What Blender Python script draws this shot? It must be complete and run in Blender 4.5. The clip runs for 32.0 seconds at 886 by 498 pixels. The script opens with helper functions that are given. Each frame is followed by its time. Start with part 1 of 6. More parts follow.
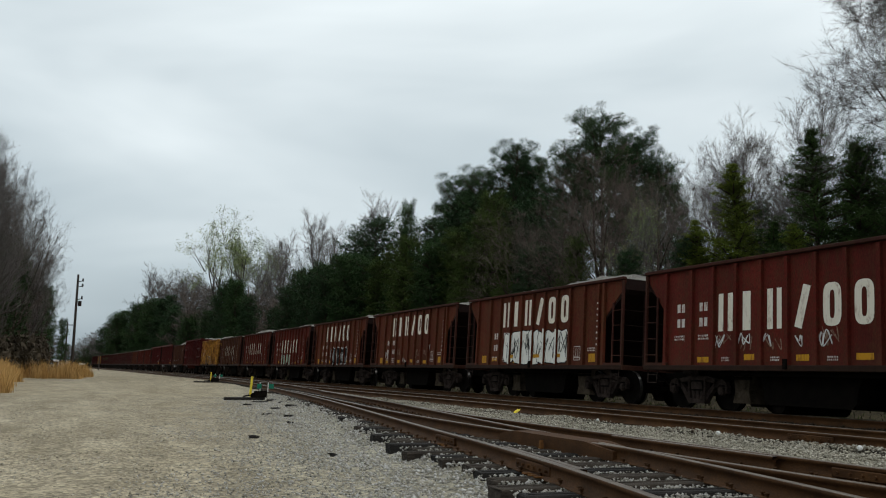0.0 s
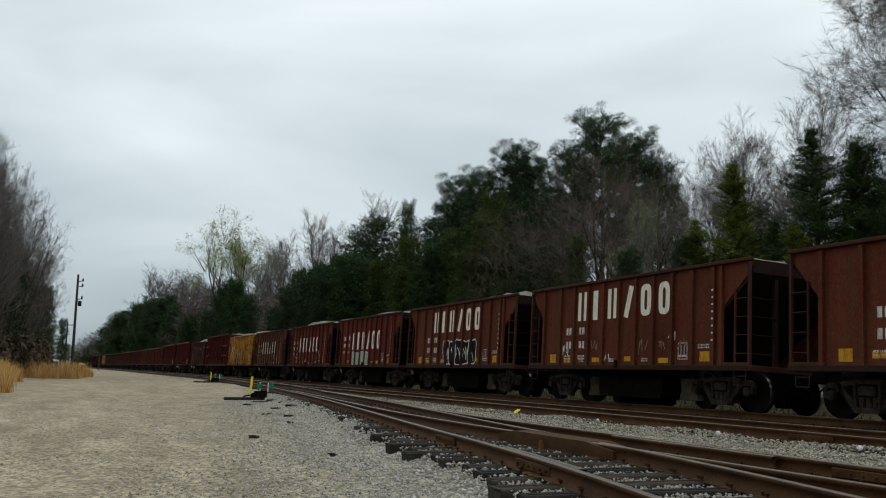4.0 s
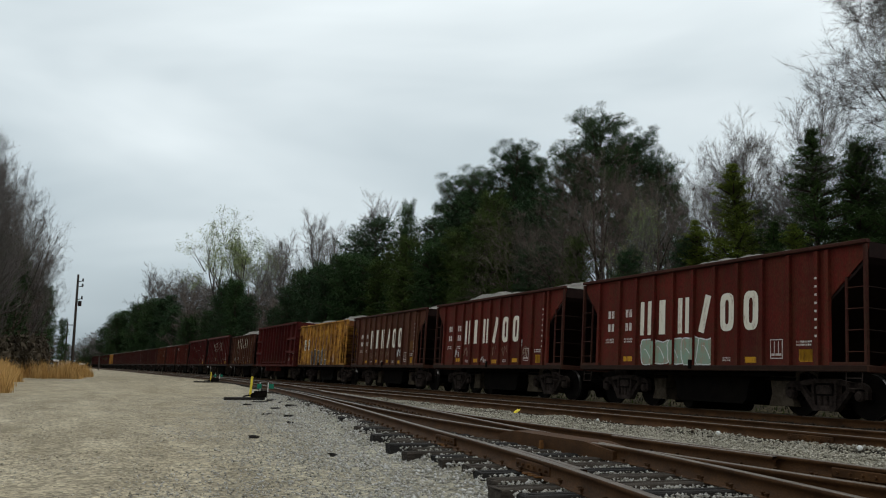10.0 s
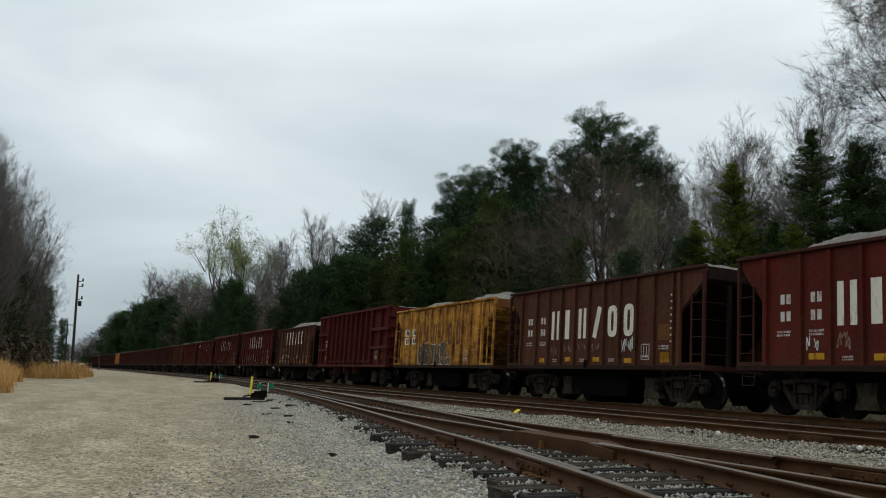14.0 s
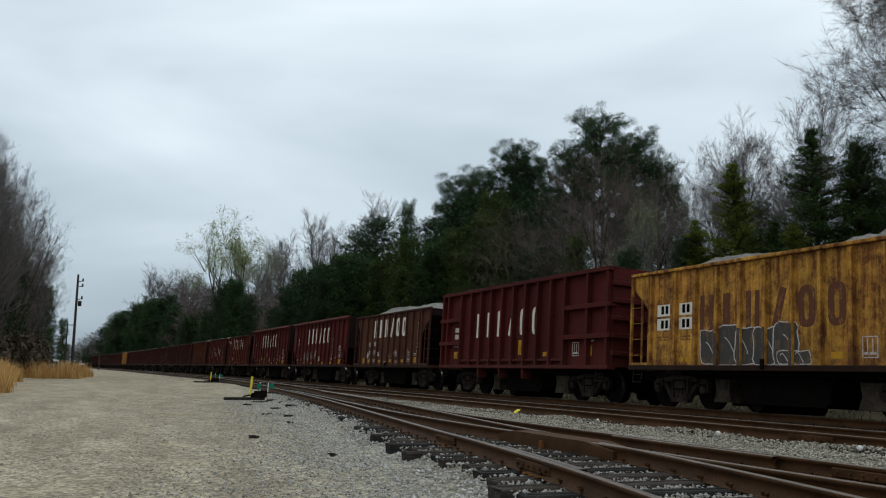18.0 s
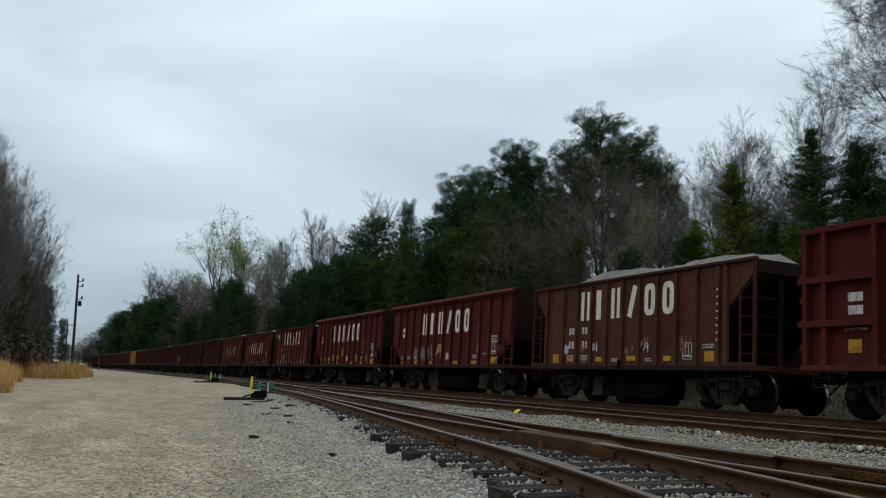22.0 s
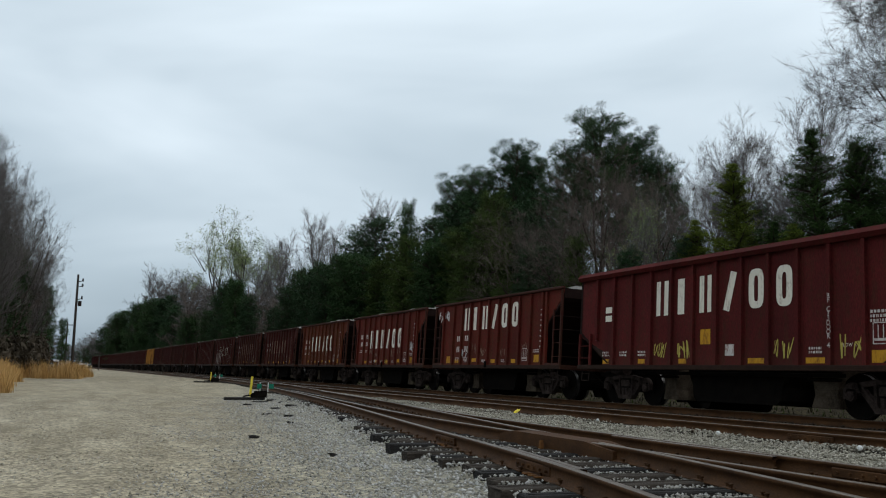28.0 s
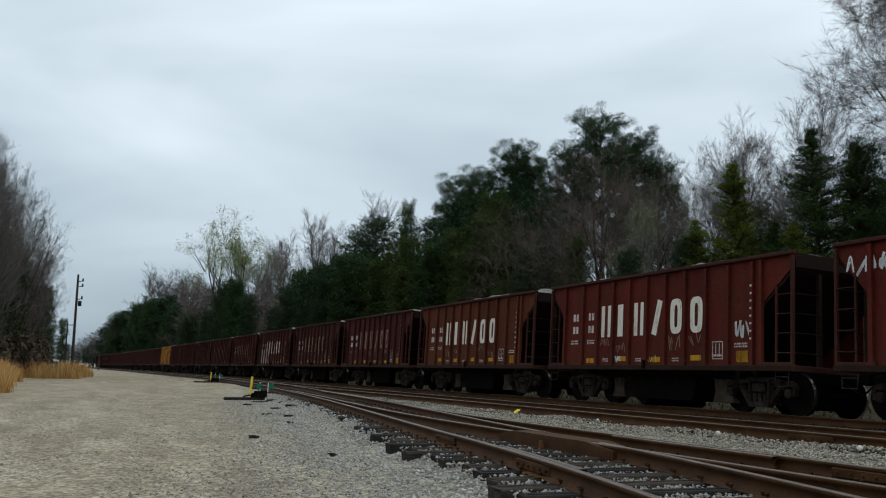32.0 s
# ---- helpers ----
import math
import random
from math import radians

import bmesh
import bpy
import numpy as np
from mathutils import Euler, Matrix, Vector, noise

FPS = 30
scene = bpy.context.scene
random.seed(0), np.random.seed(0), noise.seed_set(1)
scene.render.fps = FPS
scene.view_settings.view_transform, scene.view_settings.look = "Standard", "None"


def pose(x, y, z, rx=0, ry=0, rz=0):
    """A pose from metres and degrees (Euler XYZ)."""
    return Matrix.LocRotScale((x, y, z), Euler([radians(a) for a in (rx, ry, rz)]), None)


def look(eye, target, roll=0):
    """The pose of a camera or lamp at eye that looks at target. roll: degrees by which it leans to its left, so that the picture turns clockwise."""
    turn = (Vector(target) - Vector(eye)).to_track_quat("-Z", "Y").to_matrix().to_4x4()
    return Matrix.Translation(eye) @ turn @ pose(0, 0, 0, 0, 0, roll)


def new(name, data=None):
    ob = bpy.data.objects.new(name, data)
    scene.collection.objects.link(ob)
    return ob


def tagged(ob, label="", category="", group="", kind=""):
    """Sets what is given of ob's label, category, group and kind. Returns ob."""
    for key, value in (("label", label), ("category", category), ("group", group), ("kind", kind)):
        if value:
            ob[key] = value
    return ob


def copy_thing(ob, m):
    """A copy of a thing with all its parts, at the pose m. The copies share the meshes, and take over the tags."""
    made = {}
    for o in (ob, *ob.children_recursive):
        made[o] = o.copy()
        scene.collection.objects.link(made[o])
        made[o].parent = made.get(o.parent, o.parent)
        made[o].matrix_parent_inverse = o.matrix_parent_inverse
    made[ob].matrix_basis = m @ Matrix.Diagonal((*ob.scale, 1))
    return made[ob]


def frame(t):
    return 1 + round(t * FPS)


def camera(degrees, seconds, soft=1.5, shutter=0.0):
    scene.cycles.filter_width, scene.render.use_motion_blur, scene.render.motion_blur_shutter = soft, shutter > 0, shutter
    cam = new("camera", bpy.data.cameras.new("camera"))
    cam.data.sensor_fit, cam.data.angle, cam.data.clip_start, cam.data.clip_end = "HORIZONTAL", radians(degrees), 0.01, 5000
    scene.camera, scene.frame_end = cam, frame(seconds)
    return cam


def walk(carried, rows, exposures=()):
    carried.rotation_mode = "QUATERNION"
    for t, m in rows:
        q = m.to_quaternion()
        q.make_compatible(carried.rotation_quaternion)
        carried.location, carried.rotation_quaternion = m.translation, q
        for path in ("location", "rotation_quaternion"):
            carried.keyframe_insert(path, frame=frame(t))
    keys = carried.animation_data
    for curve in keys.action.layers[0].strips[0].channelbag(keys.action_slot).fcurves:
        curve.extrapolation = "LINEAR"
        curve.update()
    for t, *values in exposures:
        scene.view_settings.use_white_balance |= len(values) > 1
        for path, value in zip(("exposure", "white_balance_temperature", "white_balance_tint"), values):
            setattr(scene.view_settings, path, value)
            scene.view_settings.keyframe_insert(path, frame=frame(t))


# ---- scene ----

# ---------- camera ----------
cam = camera(53.66, 32.0, soft=1.12)
EYE = pose(0, 0, 0.80, 97.986, -1.135, -23.265)
# the clip's white balance drifts from warm to cool
walk(cam, [(0.0, EYE), (32.0, EYE)], [(0.0, -0.06, 6600, 10), (14.0, -0.06, 6600, 10), (16.5, -0.06, 6420, 10), (19.0, -0.08, 6230, 10), (32.0, -0.10, 6200, 10)])

# ---------- world, sun ----------
SUN_ELEVATION, SUN_TURN = radians(52), radians(150)


def make_world():
    w = bpy.data.worlds.new("overcast_sky")
    scene.world = w
    w.use_nodes = True
    nt = w.node_tree
    nt.nodes.clear()
    out = nt.nodes.new("ShaderNodeOutputWorld")
    bg = nt.nodes.new("ShaderNodeBackground")
    sky = nt.nodes.new("ShaderNodeTexSky")
    sky.sky_type = "NISHITA"
    sky.sun_disc = False
    sky.sun_elevation, sky.sun_rotation = SUN_ELEVATION, SUN_TURN
    sky.dust_density, sky.air_density = 4.0, 1.0
    scale = nt.nodes.new("ShaderNodeVectorMath")
    scale.operation = "SCALE"
    scale.inputs["Scale"].default_value = 0.10
    nt.links.new(sky.outputs[0], scale.inputs[0])
    co = nt.nodes.new("ShaderNodeTexCoord")
    sep = nt.nodes.new("ShaderNodeSeparateXYZ")
    nt.links.new(co.outputs["Generated"], sep.inputs[0])
    # cloud deck: grey-blue at the horizon, lighter overhead, soft billows
    ramp = nt.nodes.new("ShaderNodeValToRGB")
    els = ramp.color_ramp.elements
    els[0].position, els[0].color = 0.0, (0.375, 0.46, 0.515, 1)
    els[1].position, els[1].color = 0.62, (1.06, 1.15, 1.17, 1)
    mid = els.new(0.20)
    mid.color = (0.565, 0.665, 0.718, 1)
    hi = els.new(0.42)
    hi.color = (0.96, 1.06, 1.10, 1)
    mp = nt.nodes.new("ShaderNodeMapping")
    mp.inputs["Scale"].default_value = (1.5, 1.5, 4.6)
    mp.inputs["Rotation"].default_value = (0.10, 0.25, 0.5)
    nt.links.new(co.outputs["Generated"], mp.inputs[0])
    noi = nt.nodes.new("ShaderNodeTexNoise")
    noi.inputs["Scale"].default_value = 1.15
    noi.inputs["Detail"].default_value = 4
    noi.inputs["Roughness"].default_value = 0.45
    noi.inputs["Distortion"].default_value = 0.4
    nt.links.new(mp.outputs[0], noi.inputs[0])
    add = nt.nodes.new("ShaderNodeMath")
    add.operation = "MULTIPLY_ADD"
    add.inputs[1].default_value = 0.62
    sub = nt.nodes.new("ShaderNodeMath")
    sub.operation = "SUBTRACT"
    sub.inputs[1].default_value = 0.5
    nt.links.new(noi.outputs[0], sub.inputs[0])
    nt.links.new(sub.outputs[0], add.inputs[0])
    nt.links.new(sep.outputs["Z"], add.inputs[2])
    nt.links.new(add.outputs[0], ramp.inputs[0])
    mix = nt.nodes.new("ShaderNodeMix")
    mix.data_type = "RGBA"
    mix.inputs["Factor"].default_value = 0.90
    nt.links.new(scale.outputs[0], mix.inputs["A"])
    nt.links.new(ramp.outputs[0], mix.inputs["B"])
    nt.links.new(mix.outputs["Result"], bg.inputs["Color"])
    bg.inputs["Strength"].default_value = 1.0
    nt.links.new(bg.outputs[0], out.inputs[0])


make_world()
sun_data = bpy.data.lights.new("sun", "SUN")
sun_data.energy, sun_data.angle, sun_data.color = 0.4, radians(25), (1.0, 0.97, 0.92)
sun = new("sun", sun_data)
sun.matrix_world = look((0, 0, 60), (-0.25, 0.55, 59.1))


# ---------- materials ----------
def nodes_of(name, rough=0.8, metal=0.0):
    m = bpy.data.materials.new(name)
    m.use_nodes = True
    nt = m.node_tree
    b = nt.nodes["Principled BSDF"]
    b.inputs["Roughness"].default_value = rough
    b.inputs["Metallic"].default_value = metal
    b.inputs["Specular IOR Level"].default_value = 0.15
    return m, nt, b


def noise_node(nt, coord, scale, detail=4, stretch=(1, 1, 1), rough=0.6):
    mp = nt.nodes.new("ShaderNodeMapping")
    mp.inputs["Scale"].default_value = stretch
    nt.links.new(coord, mp.inputs[0])
    n = nt.nodes.new("ShaderNodeTexNoise")
    n.inputs["Scale"].default_value = scale
    n.inputs["Detail"].default_value = detail
    n.inputs["Roughness"].default_value = rough
    nt.links.new(mp.outputs[0], n.inputs[0])
    return n.outputs[0]


def ramp_node(nt, fac, stops):
    r = nt.nodes.new("ShaderNodeValToRGB")
    els = r.color_ramp.elements
    while len(els) < len(stops):
        els.new(0.5)
    for e, (p, c) in zip(els, stops):
        e.position, e.color = p, (*c, 1)
    nt.links.new(fac, r.inputs[0])
    return r.outputs[0]


def mix_node(nt, fac, a, b, mode="MIX"):
    m = nt.nodes.new("ShaderNodeMix")
    m.data_type, m.blend_type = "RGBA", mode
    for sock, v in ((m.inputs["Factor"], fac), (m.inputs["A"], a), (m.inputs["B"], b)):
        if isinstance(v, (int, float)):
            sock.default_value = v
        elif isinstance(v, tuple):
            sock.default_value = (*v, 1)
        else:
            nt.links.new(v, sock)
    return m.outputs["Result"]


def bump(nt, b, height, strength=0.4, distance=0.02):
    n = nt.nodes.new("ShaderNodeBump")
    n.inputs["Strength"].default_value = strength
    n.inputs["Distance"].default_value = distance
    nt.links.new(height, n.inputs["Height"])
    nt.links.new(n.outputs[0], b.inputs["Normal"])


def varied(name, c1, c2, scale=3.0, rough=0.8, grain=40.0, metal=0.0, stretch=(1, 1, 1), bump_s=0.3, dist=0.01, island=0.0, whole=0.0, spec=0.15, tones=None):
    """A surface of two tones at two scales, with a fine relief."""
    m, nt, b = nodes_of(name, rough, metal)
    co = nt.nodes.new("ShaderNodeTexCoord").outputs["Object"]
    big = noise_node(nt, co, scale, 5, stretch)
    fine = noise_node(nt, co, grain, 3, stretch)
    col = ramp_node(nt, big, [(0.32, c1), (0.68, c2)])
    if tones:
        col = mix_node(nt, 0.8, col, ramp_node(nt, nt.nodes.new("ShaderNodeNewGeometry").outputs["Random Per Island"], tones))
    dark = ramp_node(nt, fine, [(0.25, (0.62, 0.62, 0.62)), (0.75, (1.25, 1.25, 1.25))])
    col = mix_node(nt, 1.0, col, dark, "MULTIPLY")
    for amount, kind in ((island, "ShaderNodeNewGeometry"), (whole, "ShaderNodeObjectInfo")):
        if amount:
            r = nt.nodes.new(kind).outputs["Random Per Island" if kind.endswith("Geometry") else "Random"]
            v = ramp_node(nt, r, [(0.0, (1 - amount,) * 3), (1.0, (1 + amount,) * 3)])
            col = mix_node(nt, 1.0, col, v, "MULTIPLY")
    nt.links.new(col, b.inputs["Base Color"])
    bump(nt, b, fine, bump_s, dist)
    b.inputs["Specular IOR Level"].default_value = spec
    return m


def car_paint(name, base, worn, rust, rust_at=0.62, patch=7.0, streak=1.0):
    """Faded freight-car paint with vertical rust runs, grime and a chalky film."""
    m, nt, b = nodes_of(name, 0.8)
    b.inputs["Specular IOR Level"].default_value = 0.10
    co = nt.nodes.new("ShaderNodeTexCoord").outputs["Object"]
    fade = noise_node(nt, co, 0.8, 4, (1, 1, 1))
    col = ramp_node(nt, fade, [(0.3, base), (0.72, worn)])
    runs = noise_node(nt, co, streak, 6, (1, 9, 0.7), 0.7)
    spots = noise_node(nt, co, patch, 6, (1, 1, 1), 0.75)
    both = nt.nodes.new("ShaderNodeMath")
    both.operation = "MULTIPLY_ADD"
    both.inputs[1].default_value = 0.55
    nt.links.new(spots, both.inputs[0])
    half = nt.nodes.new("ShaderNodeMath")
    half.operation = "MULTIPLY"
    half.inputs[1].default_value = 0.5
    nt.links.new(runs, half.inputs[0])
    nt.links.new(half.outputs[0], both.inputs[2])
    k = ramp_node(nt, both.outputs[0], [(rust_at - 0.10, (0, 0, 0)), (rust_at + 0.07, (1, 1, 1))])
    col = mix_node(nt, k, col, rust)
    film = noise_node(nt, co, 26.0, 4, (1, 2.2, 0.5))
    col = mix_node(nt, 1.0, col, ramp_node(nt, film, [(0.28, (0.62, 0.62, 0.62)), (0.72, (1.34, 1.34, 1.34))]), "MULTIPLY")
    # panels weathered apart, and pale road dust along the sill
    tone = noise_node(nt, co, 1.0, 2, (0.3, 1.25, 0.06))
    col = mix_node(nt, 1.0, col, ramp_node(nt, tone, [(0.3, (0.78, 0.80, 0.80)), (0.7, (1.22, 1.18, 1.16))]), "MULTIPLY")
    low = nt.nodes.new("ShaderNodeSeparateXYZ")
    nt.links.new(co, low.inputs[0])
    edge = nt.nodes.new("ShaderNodeMapRange")
    for q, v in ((1, 1.75), (2, 1.0), (3, 0.0), (4, 0.30)):
        edge.inputs[q].default_value = v
    nt.links.new(low.outputs["Z"], edge.inputs[0])
    cake = nt.nodes.new("ShaderNodeMath")
    cake.operation = "MULTIPLY"
    nt.links.new(edge.outputs[0], cake.inputs[0])
    nt.links.new(noise_node(nt, co, 1.0, 5, (1, 5, 2.0), 0.7), cake.inputs[1])
    col = mix_node(nt, cake.outputs[0], col, (0.085, 0.045, 0.026))
    nt.links.new(col, b.inputs["Base Color"])
    bump(nt, b, spots, 0.15, 0.006)
    return m


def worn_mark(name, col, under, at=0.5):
    """Stencilled paint, rubbed through to what lies under it."""
    m, nt, b = nodes_of(name, 0.7)
    co = nt.nodes.new("ShaderNodeTexCoord").outputs["Object"]
    n = noise_node(nt, co, 5.0, 6, (1, 2.5, 0.8), 0.75)
    k = ramp_node(nt, n, [(at - 0.08, (0, 0, 0)), (at + 0.10, (1, 1, 1))])
    nt.links.new(mix_node(nt, k, col, under), b.inputs["Base Color"])
    return m


RED = car_paint("oxide_red_paint", (0.104, 0.0125, 0.0082), (0.058, 0.0090, 0.0064), (0.066, 0.0200, 0.0098), 0.57)
DULL_RED = car_paint("dull_oxide_paint", (0.054, 0.0088, 0.0076), (0.036, 0.0072, 0.0062), (0.040, 0.0150, 0.0100), 0.57)
DULL_BROWN = car_paint("dull_brown_paint", (0.047, 0.0095, 0.0076), (0.033, 0.0078, 0.0064), (0.038, 0.0155, 0.0105), 0.57)
BROWN = car_paint("brown_oxide_paint", (0.094, 0.0155, 0.0078), (0.057, 0.0110, 0.0060), (0.076, 0.0280, 0.0115), 0.545)
RUSTY = car_paint("rust_brown_paint", (0.070, 0.0165, 0.0105), (0.045, 0.0115, 0.0078), (0.075, 0.0335, 0.0175), 0.53)
MAROON = car_paint("maroon_paint", (0.080, 0.0098, 0.0092), (0.053, 0.0077, 0.0072), (0.046, 0.014, 0.008), 0.60)
# grimed paint, taken near black so its colour holds the car-end shade
SHADE_GRIME = car_paint("grime_and_shade_paint", (0.012, 0.0042, 0.0034), (0.008, 0.0036, 0.0028), (0.012, 0.006, 0.004), 0.55)
YELLOW = car_paint("rusty_yellow_paint", (0.62, 0.325, 0.054), (0.46, 0.205, 0.034), (0.120, 0.044, 0.016), 0.525, 2.2, 0.7)
DULL_POST = car_paint("dark_red_brown_paint", (0.050, 0.013, 0.0095), (0.032, 0.0095, 0.0075), (0.044, 0.020, 0.012), 0.56)
WHITE = worn_mark("white_stencil", (0.63, 0.585, 0.49), (0.25, 0.16, 0.12), 0.615)
WHITE_THIN = worn_mark("thin_white_stencil", (0.50, 0.46, 0.42), (0.16, 0.06, 0.05), 0.56)
BROWN_MARK = worn_mark("brown_stencil", (0.10, 0.036, 0.018), (0.40, 0.18, 0.040), 0.63)
REFLECTIVE = worn_mark("yellow_reflective_tape", (0.44, 0.215, 0.012), (0.16, 0.065, 0.012), 0.56)
SILVER_SPRAY = worn_mark("silver_spray", (0.58, 0.58, 0.56), (0.36, 0.33, 0.31), 0.55)
BLACK_SPRAY = varied("black_spray", (0.005, 0.005, 0.0055), (0.012, 0.011, 0.011), 4, 0.7, spec=0.05)
PALE_SPRAY = worn_mark("chalky_white_spray", (0.66, 0.65, 0.60), (0.46, 0.43, 0.38), 0.58)
GREY_SPRAY = worn_mark("thin_grey_spray", (0.050, 0.046, 0.044), (0.16, 0.085, 0.030), 0.58)
TAN_SPRAY = worn_mark("faded_silver_spray", (0.34, 0.30, 0.27), (0.14, 0.07, 0.06), 0.56)
TEAL_SPRAY = worn_mark("faded_green_spray", (0.20, 0.29, 0.22), (0.28, 0.22, 0.16), 0.52)
LIME_SPRAY = worn_mark("yellow_spray", (0.45, 0.38, 0.08), (0.22, 0.14, 0.05), 0.56)
# steel coloured near black to carry the shade beneath the cars
UNDER = varied("shade_dark_steel", (0.0035, 0.003, 0.0028), (0.008, 0.0064, 0.0052), 4, 0.9, spec=0.02)
DUSTY = varied("dust_caked_steel", (0.018, 0.0135, 0.0095), (0.085, 0.066, 0.048), 2.5, 0.95, spec=0.02)
ORANGE_RUST = varied("fresh_orange_rust", (0.075, 0.030, 0.009), (0.15, 0.066, 0.018), 12, 0.9)
FADED_SPRAY = worn_mark("faded_tan_spray", (0.22, 0.15, 0.105), (0.085, 0.028, 0.018), 0.50)
CAST = varied("dusty_cast_steel", (0.012, 0.0085, 0.0075), (0.046, 0.034, 0.029), 5, 0.9, spec=0.03)
TREAD = varied("polished_tread_steel", (0.12, 0.115, 0.11), (0.22, 0.21, 0.20), 8, 0.30, metal=1.0)
RAIL_RUST = varied("rusty_rail_steel", (0.037, 0.0152, 0.0046), (0.076, 0.0330, 0.0105), 5, 0.75, 60, stretch=(1, 0.5, 1))
RAIL_HEAD = varied("dull_rail_head", (0.085, 0.062, 0.045), (0.145, 0.112, 0.086), 4, 0.38, 50, metal=0.35)
TIE_WOOD = varied("weathered_tie_wood", (0.018, 0.0138, 0.0110), (0.060, 0.049, 0.039), 6, 0.9, 30, stretch=(0.6, 6, 6), bump_s=0.8, dist=0.02, whole=0.35)
TIE_DARK = varied("creosote_wood", (0.012, 0.0108, 0.0102), (0.030, 0.0265, 0.0245), 6, 0.85, 30, stretch=(0.6, 6, 6), bump_s=0.7, dist=0.02)
STONE = varied("granite_ballast", (0.242, 0.230, 0.202), (0.369, 0.351, 0.314), 0.5, 0.9, 60, bump_s=0.3, tones=[(0.0, (0.107, 0.099, 0.085)), (0.3, (0.262, 0.246, 0.213)), (0.55, (0.349, 0.334, 0.305)), (0.78, (0.417, 0.411, 0.398)), (1.0, (0.52, 0.505, 0.48))])
STONE_PALE = varied("pale_pinkish_ballast", (0.25, 0.228, 0.182), (0.38, 0.350, 0.285), 0.5, 0.9, 60, bump_s=0.3, tones=[(0.0, (0.09, 0.08, 0.064)), (0.3, (0.25, 0.226, 0.18)), (0.6, (0.34, 0.312, 0.252)), (0.85, (0.40, 0.375, 0.315)), (1.0, (0.47, 0.445, 0.38))])
STONE_TAN = varied("tan_gravel", (0.24, 0.21, 0.158), (0.33, 0.295, 0.23), 1.0, 0.9, 60, bump_s=0.3, tones=[(0.0, (0.09, 0.078, 0.06)), (0.4, (0.235, 0.205, 0.155)), (0.75, (0.34, 0.31, 0.25)), (1.0, (0.50, 0.47, 0.40))])
# rust tone, with the shade around the train put into the stone colour
STONE_RUST_SHADE = varied("rust_and_shade_ballast", (0.028, 0.0185, 0.0115), (0.056, 0.039, 0.026), 1.5, 0.9, 60, island=0.4)
LOAD = varied("grey_stone_load", (0.17, 0.16, 0.142), (0.30, 0.285, 0.258), 3, 0.95, 22, bump_s=1.0, dist=0.12)
BARK_PINE = varied("pine_bark", (0.035, 0.025, 0.019), (0.070, 0.052, 0.040), 6, 0.9, 30, stretch=(1, 1, 0.3))
BARK_GREY = varied("grey_bark", (0.050, 0.043, 0.037), (0.090, 0.079, 0.070), 4, 0.9, 30, stretch=(1, 1, 0.3))
TWIG = varied("grey_brown_twigs", (0.100, 0.089, 0.085), (0.158, 0.143, 0.134), 0.6, 0.9)
TWIG_RED = varied("reddish_twigs", (0.095, 0.074, 0.064), (0.15, 0.120, 0.102), 0.6, 0.9)


def leaf_mat(name, c1, c2, scale=0.5, island=0.16):
    """Foliage: slow drifts of tone, a little spread from leaf to leaf, light let through."""
    m, nt, b = nodes_of(name, 0.75)
    co = nt.nodes.new("ShaderNodeTexCoord").outputs["Object"]
    col = ramp_node(nt, noise_node(nt, co, scale, 4), [(0.32, c1), (0.68, c2)])
    r = nt.nodes.new("ShaderNodeNewGeometry").outputs["Random Per Island"]
    col = mix_node(nt, 1.0, col, ramp_node(nt, r, [(0.0, (1 - island,) * 3), (1.0, (1 + island,) * 3)]), "MULTIPLY")
    nt.links.new(col, b.inputs["Base Color"])
    b.inputs["Specular IOR Level"].default_value = 0.08
    return m


NEEDLE = leaf_mat("pine_needles", (0.025, 0.054, 0.019), (0.049, 0.090, 0.030))
NEEDLE_DARK = leaf_mat("dark_needles", (0.021, 0.045, 0.020), (0.040, 0.075, 0.030))
NEEDLE_FRESH = leaf_mat("green_needles", (0.034, 0.068, 0.018), (0.062, 0.105, 0.028))
NEEDLE_MID = leaf_mat("mid_green_needles", (0.038, 0.064, 0.014), (0.074, 0.105, 0.024))
NEEDLE_LIME = leaf_mat("fresh_needles", (0.078, 0.112, 0.014), (0.145, 0.180, 0.026))
BUDS = leaf_mat("spring_buds", (0.15, 0.195, 0.070), (0.25, 0.295, 0.12))
SHRUB = leaf_mat("shrub_leaves", (0.022, 0.038, 0.010), (0.050, 0.068, 0.016))
BRUSH = leaf_mat("dead_brush", (0.045, 0.036, 0.026), (0.085, 0.068, 0.048))
DRY = leaf_mat("dry_broomsedge", (0.36, 0.20, 0.065), (0.52, 0.33, 0.13), 0.7)
# dry grass coloured dark, standing in for shade seen beneath the train
DRY_SHADED = leaf_mat("shade_dark_dry_grass", (0.018, 0.018, 0.010), (0.040, 0.037, 0.020), 0.7)
POLE_WOOD = varied("grey_pole_wood", (0.040, 0.033, 0.029), (0.070, 0.058, 0.050), 3, 0.9, 30, stretch=(4, 4, 0.4))
GREEN_PAINT = varied("dark_green_enamel", (0.006, 0.10, 0.062), (0.012, 0.15, 0.095), 5, 0.45)
YELLOW_PAINT = varied("yellow_post_paint", (0.55, 0.42, 0.03), (0.68, 0.55, 0.06), 5, 0.55)
WHITE_PAINT = varied("dull_white_paint", (0.55, 0.55, 0.53), (0.70, 0.70, 0.68), 5, 0.6)


